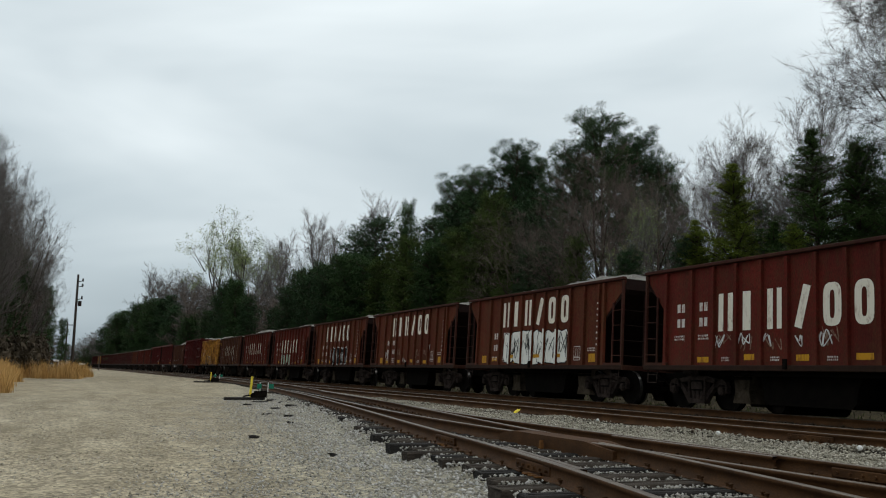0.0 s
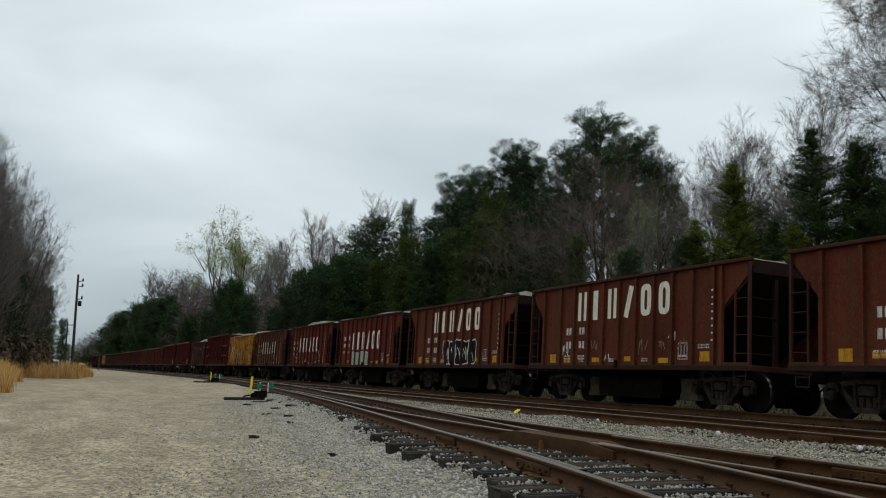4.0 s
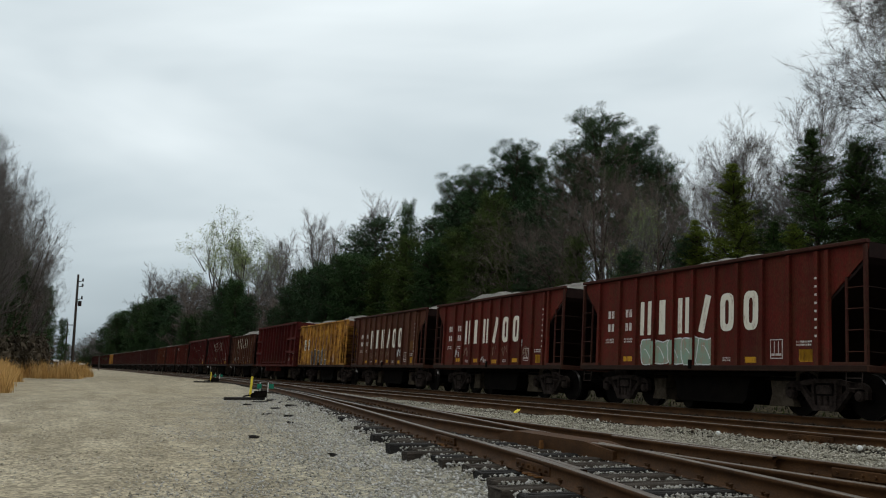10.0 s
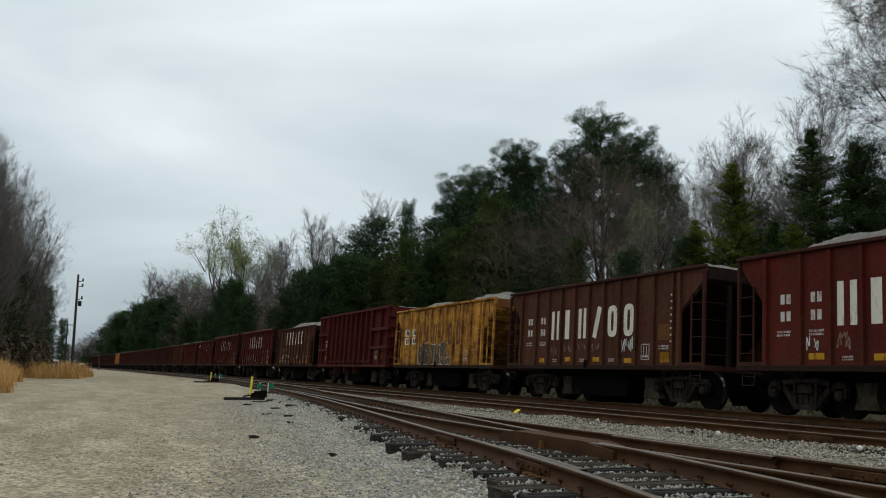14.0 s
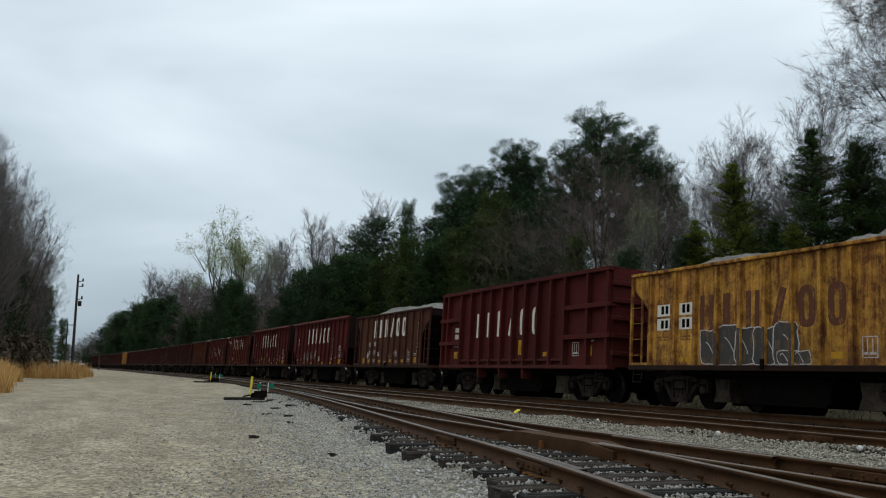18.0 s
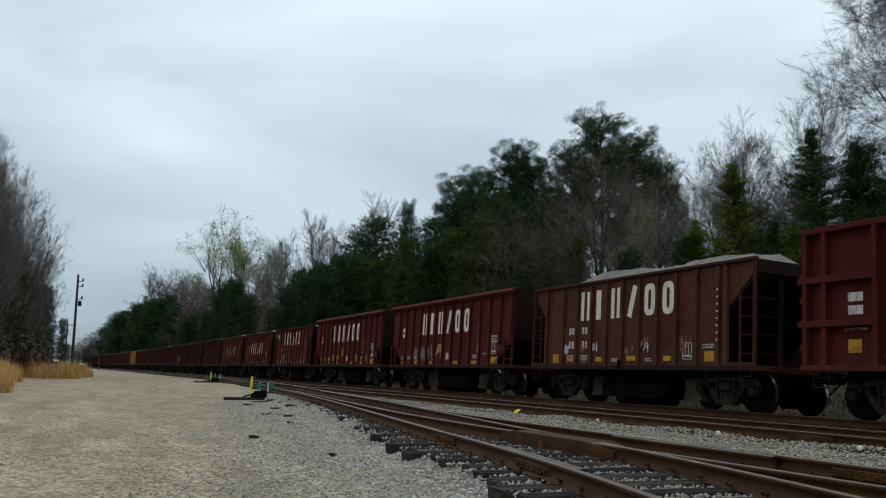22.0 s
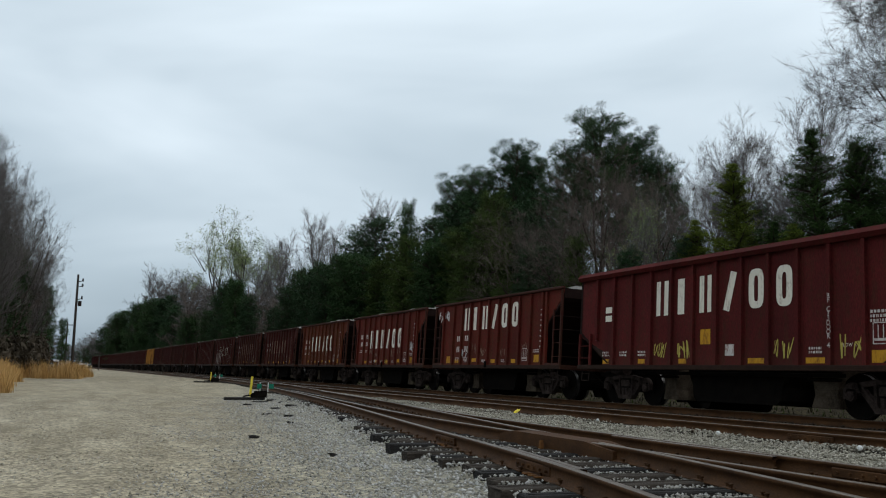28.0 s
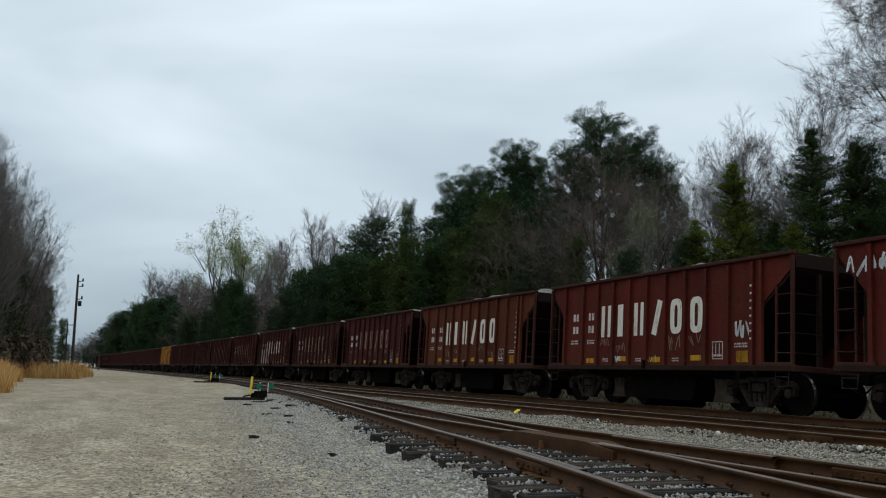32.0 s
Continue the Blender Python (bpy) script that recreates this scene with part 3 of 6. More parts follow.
def make_stones():
    dice = random.Random(6)

    def shoulder(x, y):
        k = min(1.0, max(0.0, (x - tie_left(y) + 0.45) / 0.45)) * min(1.0, max(0.0, (y - 12) / 3))
        return land(x, y) * (1 - k) + max(land(x, y), -0.165) * k
    tie_left = lambda y: min(leg_near(y), leg_far(y)) - tie_reach(y) + 0.06
    # spill beside the turnout, out to the gravel track
    X, Y, g = scatter(84000, -0.5, 8.0, 5.5, 34, 1, lambda x, y: x < tie_left(y) - 0.02 and x > -0.55 + 0.140 * y + 2.3 * dice.random() ** 1.3 + 1.3 * noise.noise((x * 0.8, y * 0.4, 2)) + 0.5 * noise.noise((x * 5, y * 3, 2)), 1.7)
    stones("ballast_stone", "loose light grey crushed granite beside the turnout", X, Y, np.array([shoulder(a, b) for a, b in zip(X, Y)]) + 0.006, (0.009 + 0.025 * g.uniform(0, 1, len(X)) ** 2.2) * (0.55 + 0.45 * np.clip((X - 0.4 - 0.140 * Y) / 2.0, 0, 1)), STONE, 2)
    # cribs between the ties
    rows = np.array(TIE_ROWS)
    crib = lambda x, y: np.abs(y - rows[:, 1] - (x - rows[:, 0]) * math.tan(radians(-3.0))).min() > 0.14
    X, Y, g = scatter(60000, 1.2, 9.0, 2.0, 34, 3, lambda x, y: tie_left(y) - 0.1 < x < (leg_far(y) if y < 33 else leg_near(y)) + 1.45 and crib(x, y), 1.6)
    stones("ballast_stone", "grey granite ballast between turnout ties", X, Y, -0.180 + g.uniform(-0.03, 0.016, len(X)), 0.011 + 0.019 * g.uniform(0, 1, len(X)) ** 1.6, STONE, 4)
    X, Y, g = scatter(34000, 1.2, 9.0, 4.0, 17, 31, lambda x, y: tie_left(y) - 0.05 < x < leg_far(y) + 1.3 and crib(x, y), 1.3)
    stones("ballast_stone", "small granite chips packed between turnout ties", X, Y, -0.178 + g.uniform(-0.03, 0.010, len(X)), 0.008 + 0.013 * g.uniform(0, 1, len(X)), STONE, 32)
    # bed between the turnout and the second track
    X, Y, g = scatter(56000, 6.9, 10.7, 3.5, 45, 5, lambda x, y: (leg_far(y) if y < 33 else leg_near(y)) + 0.75 < x < SECOND_X - 0.80, 1.7)
    stones("ballast_stone", "pale granite ballast between two tracks", X, Y, np.array([-0.175 + 0.055 * noise.noise((a * 1.3, b * 0.8, 1)) for a, b in zip(X, Y)]) + g.uniform(-0.012, 0.03, len(X)), 0.011 + 0.021 * g.uniform(0, 1, len(X)) ** 2.0, STONE_PALE, 6)
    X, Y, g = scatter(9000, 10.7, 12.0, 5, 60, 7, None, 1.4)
    stones("ballast_stone", "rust-stained ballast inside the second track", X, Y, -0.165 + g.uniform(-0.03, 0.03, len(X)), g.uniform(0.02, 0.042, len(X)), STONE_RUST_SHADE, 8)
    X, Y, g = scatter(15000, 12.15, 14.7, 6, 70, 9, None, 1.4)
    stones("ballast_stone", "ballast between the tracks, darkened for shade", X, Y, -0.155 + g.uniform(-0.03, 0.03, len(X)), g.uniform(0.02, 0.045, len(X)), STONE_RUST_SHADE, 10)
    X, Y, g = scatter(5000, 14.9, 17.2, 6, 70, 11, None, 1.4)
    stones("ballast_stone", "ballast under the train, darkened for shade", X, Y, -0.15 + g.uniform(-0.04, 0.03, len(X)), g.uniform(0.02, 0.045, len(X)), STONE_RUST_SHADE, 12)
    # fine gravel of the vehicle track
    X, Y, g = scatter(42000, -4.0, 6.0, 6.0, 34, 13, lambda x, y: x < 0.4 + 0.17 * y and noise.noise((x * 0.9, y * 0.5, 5)) > -0.15, 1.8)
    stones("gravel", "small tan stones on the gravel track", X, Y, np.array([land(a, b) for a, b in zip(X, Y)]) + 0.001, 0.006 + 0.015 * g.uniform(0, 1, len(X)) ** 2.4, STONE_TAN, 14)


make_stones()

# ---------- freight cars ----------
HALF = 1.58


def wheelset_mesh():
    bm = bmesh.new()
    rod(bm, (-0.92, 0, 0), (0.92, 0, 0), 0.075, 12)
    for s in (-1, 1):
        rod(bm, (s * 0.70, 0, 0), (s * 0.80, 0, 0), 0.457, 36)
        rod(bm, (s * 0.665, 0, 0), (s * 0.70, 0, 0), 0.485, 36)
        rod(bm, (s * 0.80, 0, 0), (s * 0.84, 0, 0), 0.14, 20)
    bmesh.ops.recalc_face_normals(bm, faces=bm.faces)
    me = bpy.data.meshes.new("wheelset")
    bm.to_mesh(me)
    bm.free()
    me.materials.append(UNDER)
    me.materials.append(TREAD)
    for p in me.polygons:
        c = p.center
        if 0.69 < abs(c.x) < 0.81 and math.hypot(c.y, c.z) > 0.40 and abs(p.normal.x) < 0.3:
            p.material_index = 1
    return me


def hub_cap(bm, x, y, z):
    rod(bm, (x, y, z), (x - 0.10, y, z), 0.105, 14)
    rod(bm, (x - 0.10, y, z), (x - 0.125, y, z), 0.085, 14, 0.07)


def bar(bm, y0, z0, y1, z1, t0, t1, a, b):
    """A tapering cast member from (y0, z0) to (y1, z1), between the planes x = a and b."""
    d = Vector((y1 - y0, z1 - z0)).normalized()
    n = Vector((-d.y, d.x))
    prism(bm, [(y0 + n.x * t0 / 2, z0 + n.y * t0 / 2), (y1 + n.x * t1 / 2, z1 + n.y * t1 / 2), (y1 - n.x * t1 / 2, z1 - n.y * t1 / 2), (y0 - n.x * t0 / 2, z0 - n.y * t0 / 2)], a, b)


def side_frame_mesh(side):
    """Cast side frame: slim top arch, V of tension members down to the spring seat, hooded pedestals, springs."""
    bm = bmesh.new()
    a, b = (-1.07, -0.95) if side < 0 else (0.95, 1.07)
    for s in (-1, 1):
        bar(bm, s * 0.30, 0.74, s * 0.72, 0.67, 0.11, 0.11, a, b)
        bar(bm, s * 0.66, 0.62, s * 0.27, 0.20, 0.10, 0.14, a, b)
        bar(bm, s * 0.30, 0.72, s * 0.28, 0.22, 0.07, 0.07, a - 0.015, b + 0.015)
        prism(bm, [(s * 0.62, 0.66), (s * 0.64, 0.54), (s * 0.76, 0.53), (s * 0.78, 0.60), (s * 1.0, 0.60), (s * 1.02, 0.40), (s * 1.07, 0.40), (s * 1.08, 0.58), (s * 1.02, 0.68), (s * 0.90, 0.73), (s * 0.70, 0.72)], a, b)
        hub_cap(bm, -1.0 if side < 0 else 1.12, s * 0.889, 0.457)
    bar(bm, -0.31, 0.745, 0.31, 0.745, 0.10, 0.10, a, b)
    prism(bm, [(-0.36, 0.24), (-0.28, 0.13), (0.28, 0.13), (0.36, 0.24)], a - 0.03, b + 0.03)
    for k in range(3):
        rod(bm, ((a + b) / 2, -0.16 + 0.16 * k, 0.24), ((a + b) / 2, -0.16 + 0.16 * k, 0.48), 0.062, 8)
    prism(bm, [(-0.21, 0.48), (0.21, 0.48), (0.21, 0.62), (0.14, 0.66), (-0.14, 0.66), (-0.21, 0.62)], a - 0.02, b + 0.02)
    bmesh.ops.recalc_face_normals(bm, faces=bm.faces)
    me = bpy.data.meshes.new("side_frame")
    bm.to_mesh(me)
    bm.free()
    me.materials.append(CAST)
    return me


def bolster_mesh():
    bm = bmesh.new()
    prism(bm, [(-0.20, 0.44), (0.20, 0.44), (0.22, 0.70), (-0.22, 0.70)], -1.08, 1.08)
    rod(bm, (0, 0, 0.70), (0, 0, 0.84), 0.2, 16)
    for s in (-1, 1):
        box(bm, -0.9, 0.9, s * 0.40 - 0.06, s * 0.40 + 0.06, 0.34, 0.50)
    me = bpy.data.meshes.new("bolster")
    bm.to_mesh(me)
    bm.free()
    me.materials.append(UNDER)
    return me


WHEELSET, FRAME_NEAR, FRAME_FAR, BOLSTER = wheelset_mesh(), side_frame_mesh(-1), side_frame_mesh(1), bolster_mesh()
WHEELS = {-1: [], 1: []}


def truck(car, y):
    t = put("truck", BOLSTER, car, pose(0, y, BODY_DROP), "dusty four-wheel freight truck")
    put("side_frame", FRAME_NEAR, t)
    put("side_frame", FRAME_FAR, t)
    for s in (-1, 1):
        WHEELS[s].append(put("wheelset", WHEELSET, t, pose(0, s * 0.889, 0.457)))


def coupler(car, y, s):
    bm = bmesh.new()
    box(bm, -0.07, 0.07, *sorted((y, y + s * 0.42)), 0.80, 0.94, 0.015)
    box(bm, -0.15, 0.15, *sorted((y + s * 0.40, y + s * 0.60)), 0.74, 1.00, 0.03)
    rod(bm, (-0.3, y, 0.86), (-0.22, y + s * 0.55, 0.50), 0.022, 6)
    part("coupler", bm, UNDER, car)


def rungs(bm, x0, x1, y0, y1, zs, r=0.013):
    for z in zs:
        rod(bm, (x0, y0, z), (x1, y1, z), r, 6)


def step(car, y):
    """A bent-rod sill step hanging under the corner."""
    bm = bmesh.new()
    for d in (-0.20, 0.20):
        rod(bm, (-HALF + 0.05, y + d, 1.02), (-HALF + 0.03, y + d * 0.9, 0.62), 0.012, 6)
    rungs(bm, -HALF + 0.03, -HALF + 0.03, y - 0.19, y + 0.19, (0.62, 0.82), 0.012)
    part("sill_step", bm, CAST, car)


def heap(car, L, top, seed, peak=0.32):
    """The stone load, mounded above the rim."""
    nx, ny = 10, 72
    V, F = [], []
    for i in range(ny + 1):
        y = -L / 2 + 0.25 + (L - 0.5) * i / ny
        for j in range(nx + 1):
            x = -1.46 + 2.92 * j / nx
            e = min(1.0, (1.46 - abs(x)) / 1.0) * min(1.0, (L / 2 - 0.25 - abs(y)) / 1.0)
            z = top - 0.10 + e * (1.25 * peak * (0.72 + 0.55 * noise.noise((y * 0.32 + seed * 7.3, x * 0.4, seed)))) + e * 0.09 * noise.noise((y * 2.3, x * 2.3, seed)) + e * 0.06 * noise.noise((y * 7, x * 6, seed)) + 0.05
            V.append((x, y, z))
    for i in range(ny):
        for j in range(nx):
            a = i * (nx + 1) + j
            F.append((a, a + 1, a + nx + 2, a + nx + 1))
    put("load", mesh_np("load", V, F, LOAD), car, label="heaped pale grey crushed stone")


def glyph_shapes(car, ys, z0, z1, w, mat, x):
    """The owner's big name stands as six plain shapes: upright bars, a slanted bar and rounded pills."""
    for k, y in enumerate(ys):
        bm = bmesh.new()
        t = w * 0.34
        if k == 3:
            strip(bm, [(y - w * 0.26, z1), (y + w * 0.26, z0)], t * 1.25, x)
        elif k in (1,):
            strip(bm, [(y + w * 0.18, z0), (y + w * 0.18, z1)], w * 0.52, x)
        elif k == 2:
            strip(bm, [(y + w * 0.30, z0), (y + w * 0.30, z1)], t, x)
            strip(bm, [(y - w * 0.26, z0), (y - w * 0.26, z1)], t * 0.85, x)
        elif k == 0:
            for d in (-1, 1):
                strip(bm, [(y + d * w * 0.33, z0), (y + d * w * 0.33, z1)], t, x)
        else:
            outer, inner = [], []
            for q in range(24):
                a = 2 * math.pi * q / 24
                c, n = math.cos(a), math.sin(a)
                c, n = math.copysign(abs(c) ** 0.7, c), math.copysign(abs(n) ** 0.45, n)
                outer.append(bm.verts.new((x, y + c * w * 0.48, (z0 + z1) / 2 + n * (z1 - z0) / 2)))
                inner.append(bm.verts.new((x, y + c * w * 0.13, (z0 + z1) / 2 + n * ((z1 - z0) / 2 - w * 0.32))))
            for q in range(24):
                r = (q + 1) % 24
                bm.faces.new((outer[q], outer[r], inner[r], inner[q]))
        part("name_stripe", bm, mat, car)


def mark(car, name, y, z, w, h, mat, x, label=""):
    bm = bmesh.new()
    strip(bm, [(y + w / 2, z), (y - w / 2, z)], h, x)
    return part(name, bm, mat, car, label)


def lettering(car, y, z, w, rows, h, mat, x, seed):
    """Unreadable stencil lines, as plain bars."""
    rng = random.Random(seed)
    bm = bmesh.new()
    for r in range(rows):
        zz = z - r * h * 1.6
        yy = y + w / 2
        while yy > y - w / 2:
            L = rng.uniform(0.35, 0.9) * h * 1.4
            strip(bm, [(yy, zz), (max(yy - L, y - w / 2), zz)], h, x)
            yy -= L + h * 0.45
    tagged(part("stencil_line", bm, mat, car), kind="stuff")


def writing(car, text, y, z, h, mat, x, stacked=False, name="stencil_text"):
    """Readable stencilled words on the near side."""
    cu = bpy.data.curves.new(name, "FONT")
    cu.body = "\n".join(text) if stacked else text
    cu.size, cu.align_x, cu.resolution_u = h * 1.4, "CENTER", 2
    if stacked:
        cu.space_line = 0.62
    ob = bpy.data.objects.new(name, cu)
    me = bpy.data.meshes.new_from_object(ob)
    bpy.data.objects.remove(ob)
    me.transform(pose(x, y, z, 90, 0, -90))
    me.materials.clear()
    me.materials.append(mat)
    put(name, me, car)


def placard(car, y, z, x):
    bm = bmesh.new()
    strip(bm, [(y + 0.17, z + 0.2), (y - 0.17, z + 0.2), (y - 0.17, z - 0.2), (y + 0.17, z - 0.2)], 0.03, x, True)
    for d in (-0.06, 0.06):
        strip(bm, [(y + d, z - 0.14), (y + d, z + 0.16)], 0.02, x)
    strip(bm, [(y + 0.15, z - 0.12), (y - 0.15, z - 0.12)], 0.05, x)
    part("placard", bm, WHITE_THIN, car)


def scrawl(car, y, z, w, h, mat, x, seed, loops=4, stroke=0.035, name="graffiti", label=""):
    """Spray-paint scrawl: looping strokes that spell nothing."""
    rng = random.Random(seed)
    bm = bmesh.new()
    for k in range(loops):
        cy = y + w / 2 - w * (k + 0.5) / loops
        n = rng.randint(5, 8)
        ctrl = [(cy + w / loops * rng.uniform(-0.6, 0.6), z + h * 0.5 * (rng.uniform(0.3, 1.0) if q % 2 else rng.uniform(-1.0, -0.2))) for q in range(n)]
        pts = []
        for q in range(1, n - 2):
            p0, p1, p2, p3 = (Vector(c) for c in ctrl[q - 1:q + 3])
            for u in range(6):
                t = u / 6
                pts.append(tuple(0.5 * (2 * p1 + (p2 - p0) * t + (2 * p0 - 5 * p1 + 4 * p2 - p3) * t * t + (3 * p1 - p0 - 3 * p2 + p3) * t ** 3)))
        strip(bm, pts, stroke * rng.uniform(0.7, 1.2), x - 0.0006 * k)
    part(name, bm, mat, car, label)


def blocks(car, y, z, w, h, fill, line, x, seed, n=6, stroke=0.040, stakes=()):
    """A big filled piece of graffiti: overlapping upright blobs with an outline and inner strokes."""
    rng = random.Random(seed)
    for q in stakes:
        if abs(q - y) < w / 2 - 0.1:
            bm = bmesh.new()
            strip(bm, [(q, max(1.07, z - h * 0.48)), (q, z + h * rng.uniform(0.30, 0.46))], 0.092, -HALF - 0.003)
            part("graffiti", bm, fill, car)
    for k in range(n):
        cy = y + w / 2 - w * (k + 0.5) / n
        ww, hh, lean = w / n * rng.uniform(1.15, 1.40), h * rng.uniform(0.88, 1.06), rng.uniform(-0.16, 0.16)
        dip = rng.uniform(0.0, 0.22)
        pts = []
        for q in range(28):
            a = 2 * math.pi * q / 28
            p = lambda v: math.copysign(abs(v) ** 0.42, v)
            u, v = p(math.cos(a)), p(math.sin(a))
            if v > 0.5:
                v -= dip * (1 - abs(u)) * 1.4
            pts.append((cy + ww * 0.5 * u * rng.uniform(0.90, 1.06) + lean * v * hh * 0.5, max(1.07, z + hh * 0.5 * v * rng.uniform(0.96, 1.04))))
        bm = bmesh.new()
        c = bm.verts.new((x - 0.0012 * k, cy, z))
        vs = [bm.verts.new((x - 0.0012 * k, *q)) for q in pts]
        for i in range(28):
            bm.faces.new((c, vs[i], vs[(i + 1) % 28]))
        g = part("graffiti", bm, fill, car)
        bm = bmesh.new()
        strip(bm, pts, stroke, x - 0.0012 * k - 0.0006, True)
        y0, z0 = cy + rng.uniform(-0.15, 0.15) * ww, z + hh * rng.uniform(0.05, 0.25)
        arc = [(y0 + 0.22 * ww * math.cos(q * 0.55), z0 - hh * 0.06 * q + 0.08 * math.sin(q * 0.9)) for q in range(8)]
        strip(bm, [p for p in arc if p[1] > 1.08], stroke * 0.8, x - 0.0012 * k - 0.0007)
        part("outline", bm, line, g)


def underframe(car, L, chutes, housing=(-1.25, 1.25), pivot=1.52):
    """Centre sill, black ballast-door housing, two waisted discharge chutes, trucks and couplers."""
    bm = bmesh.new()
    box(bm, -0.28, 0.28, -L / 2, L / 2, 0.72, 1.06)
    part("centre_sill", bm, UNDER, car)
    for y, w in chutes:
        bm = bmesh.new()
        prism(bm, [(y - w * 0.50, 1.05), (y + w * 0.50, 1.05), (y + w * 0.42, 0.74), (y + w * 0.36, 0.48), (y + w * 0.48, 0.22), (y - w * 0.48, 0.22), (y - w * 0.36, 0.48), (y - w * 0.42, 0.74)], -0.98, 0.98)
        h = part("hopper_bay", bm, DUSTY, car, "dusty waisted discharge chute")
        bm = bmesh.new()
        rod(bm, (-1.03, y - w * 0.55, 0.80), (-1.03, y + w * 0.55, 0.80), 0.035, 8)
        box(bm, -1.06, -0.96, y - w * 0.5, y + w * 0.5, 0.86, 1.0, 0.01)
        part("gate_gear", bm, UNDER, h)
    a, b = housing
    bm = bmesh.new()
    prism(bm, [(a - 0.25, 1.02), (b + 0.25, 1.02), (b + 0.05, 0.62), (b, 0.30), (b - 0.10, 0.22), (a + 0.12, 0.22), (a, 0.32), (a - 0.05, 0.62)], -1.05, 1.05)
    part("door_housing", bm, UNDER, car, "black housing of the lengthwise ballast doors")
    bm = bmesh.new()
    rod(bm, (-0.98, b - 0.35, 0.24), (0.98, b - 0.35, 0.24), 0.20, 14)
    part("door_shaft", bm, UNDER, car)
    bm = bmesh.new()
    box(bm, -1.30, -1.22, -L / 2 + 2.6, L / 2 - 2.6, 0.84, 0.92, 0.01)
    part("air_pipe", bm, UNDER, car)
    for s in (-1, 1):
        truck(car, s * (L / 2 - pivot))
        coupler(car, s * L / 2, s)
    bm = bmesh.new()
    rod(bm, (-0.75, L / 2 - 0.75, 0.98), (-0.75, L / 2 - 1.35, 0.98), 0.16, 12)
    part("brake_cylinder", bm, CAST, car)


def hopper_car(L, paint, top=3.45, seed=0, load=0.32, ladders=None):
    """A ballast hopper with open sloped ends."""
    car = thing("hopper_car", "", "freight car", "freight cars in the train")
    z0 = 1.03
    left, right = L / 2 - 0.85, -L / 2 + 0.97
    panel = (left - 1.0 - right) / 9.35
    edges = [left] + [left - 1.0 - panel * k for k in range(10)] + [right]
    post = ladders or DULL_POST
    for s in (-1, 1):
        bm = bmesh.new()
        x0, x1 = sorted((s * (HALF - 0.085), s * (HALF - 0.10)))
        prism(bm, [(right, z0), (left, z0), (left, top - 1.15), (L / 2 - 0.12, top - 0.30), (L / 2, top - 0.1), (L / 2, top), (-L / 2, top), (-L / 2, top - 0.1), (-L / 2 + 0.10, top - 0.30), (right, top - 1.05)], x0, x1)
        part("side_sheet", bm, paint, car)
        for y in edges:
            bm = bmesh.new()
            x0, x1 = sorted((s * (HALF - 0.084), s * HALF))
            prism(bm, [(y - 0.055, z0 + 0.02), (y + 0.055, z0 + 0.02), (y + 0.045, top - 0.06), (y - 0.045, top - 0.06)], x0, x1)
            part("side_stake", bm, paint, car)
        bm = bmesh.new()
        x0, x1 = sorted((s * (HALF - 0.11), s * (HALF + 0.012)))
        box(bm, x0, x1, -L / 2 - 0.02, L / 2 + 0.02, top - 0.03, top + 0.05, 0.012)
        part("top_chord", bm, post, car, "worn dusty top chord")
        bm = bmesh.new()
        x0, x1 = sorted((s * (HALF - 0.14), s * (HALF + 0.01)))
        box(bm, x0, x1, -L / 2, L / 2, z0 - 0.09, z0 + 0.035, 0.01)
        part("side_sill", bm, SHADE_GRIME, car, "grimy side sill with shade painted in")
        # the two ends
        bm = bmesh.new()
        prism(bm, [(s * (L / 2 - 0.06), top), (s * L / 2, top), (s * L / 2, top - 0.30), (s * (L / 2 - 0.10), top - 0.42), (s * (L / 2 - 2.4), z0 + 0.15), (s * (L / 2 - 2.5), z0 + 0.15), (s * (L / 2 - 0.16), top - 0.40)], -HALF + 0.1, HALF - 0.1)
        part("slope_sheet", bm, ladders or SHADE_GRIME, car, "" if ladders else "sloped end sheet with end shade painted in")
        bm = bmesh.new()
        box(bm, -HALF, HALF, *sorted((s * (L / 2 - 0.12), s * (L / 2 + 0.03))), z0 - 0.09, z0 + 0.04, 0.01)
        part("end_sill", bm, DULL_POST, car)
        for x in (-HALF + 0.04, HALF - 0.04):
            bm = bmesh.new()
            yy = s * (L / 2 - 0.035)
            box(bm, x - 0.04, x + 0.035, yy - 0.035, yy + 0.035, z0, top - 0.05, 0.006)
            part("corner_post", bm, post, car)
            bm = bmesh.new()
            yy = s * (L / 2 - 0.50)
            box(bm, x - 0.02, x + 0.02, yy - 0.022, yy + 0.022, z0, top - 0.66)
            part("ladder_stile", bm, post, car)
            bm = bmesh.new()
            box(bm, x - 0.035, x + 0.035, *sorted((s * (L / 2 - 0.02), s * (L / 2 - 0.95))), z0 + 0.036, z0 + 0.10, 0.006)
            part("step_plate", bm, post, car)
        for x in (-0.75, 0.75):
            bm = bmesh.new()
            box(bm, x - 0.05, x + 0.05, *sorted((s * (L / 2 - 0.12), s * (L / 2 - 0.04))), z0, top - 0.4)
            part("end_post", bm, SHADE_GRIME, car)
        for z in [z0 + 0.3 + 0.42 * k for k in range(4)]:
            bm = bmesh.new()
            rungs(bm, -HALF + 0.015, -HALF + 0.015, s * (L / 2 - 0.05), s * (L / 2 - 0.50), (z,), 0.011)
            part("ladder_rung", bm, post, car)
        for z in [z0 + 0.3 + 0.42 * k for k in range(4)]:
            bm = bmesh.new()
            rungs(bm, -HALF + 0.04, -0.75, s * (L / 2 - 0.03), s * (L / 2 - 0.03), (z,))
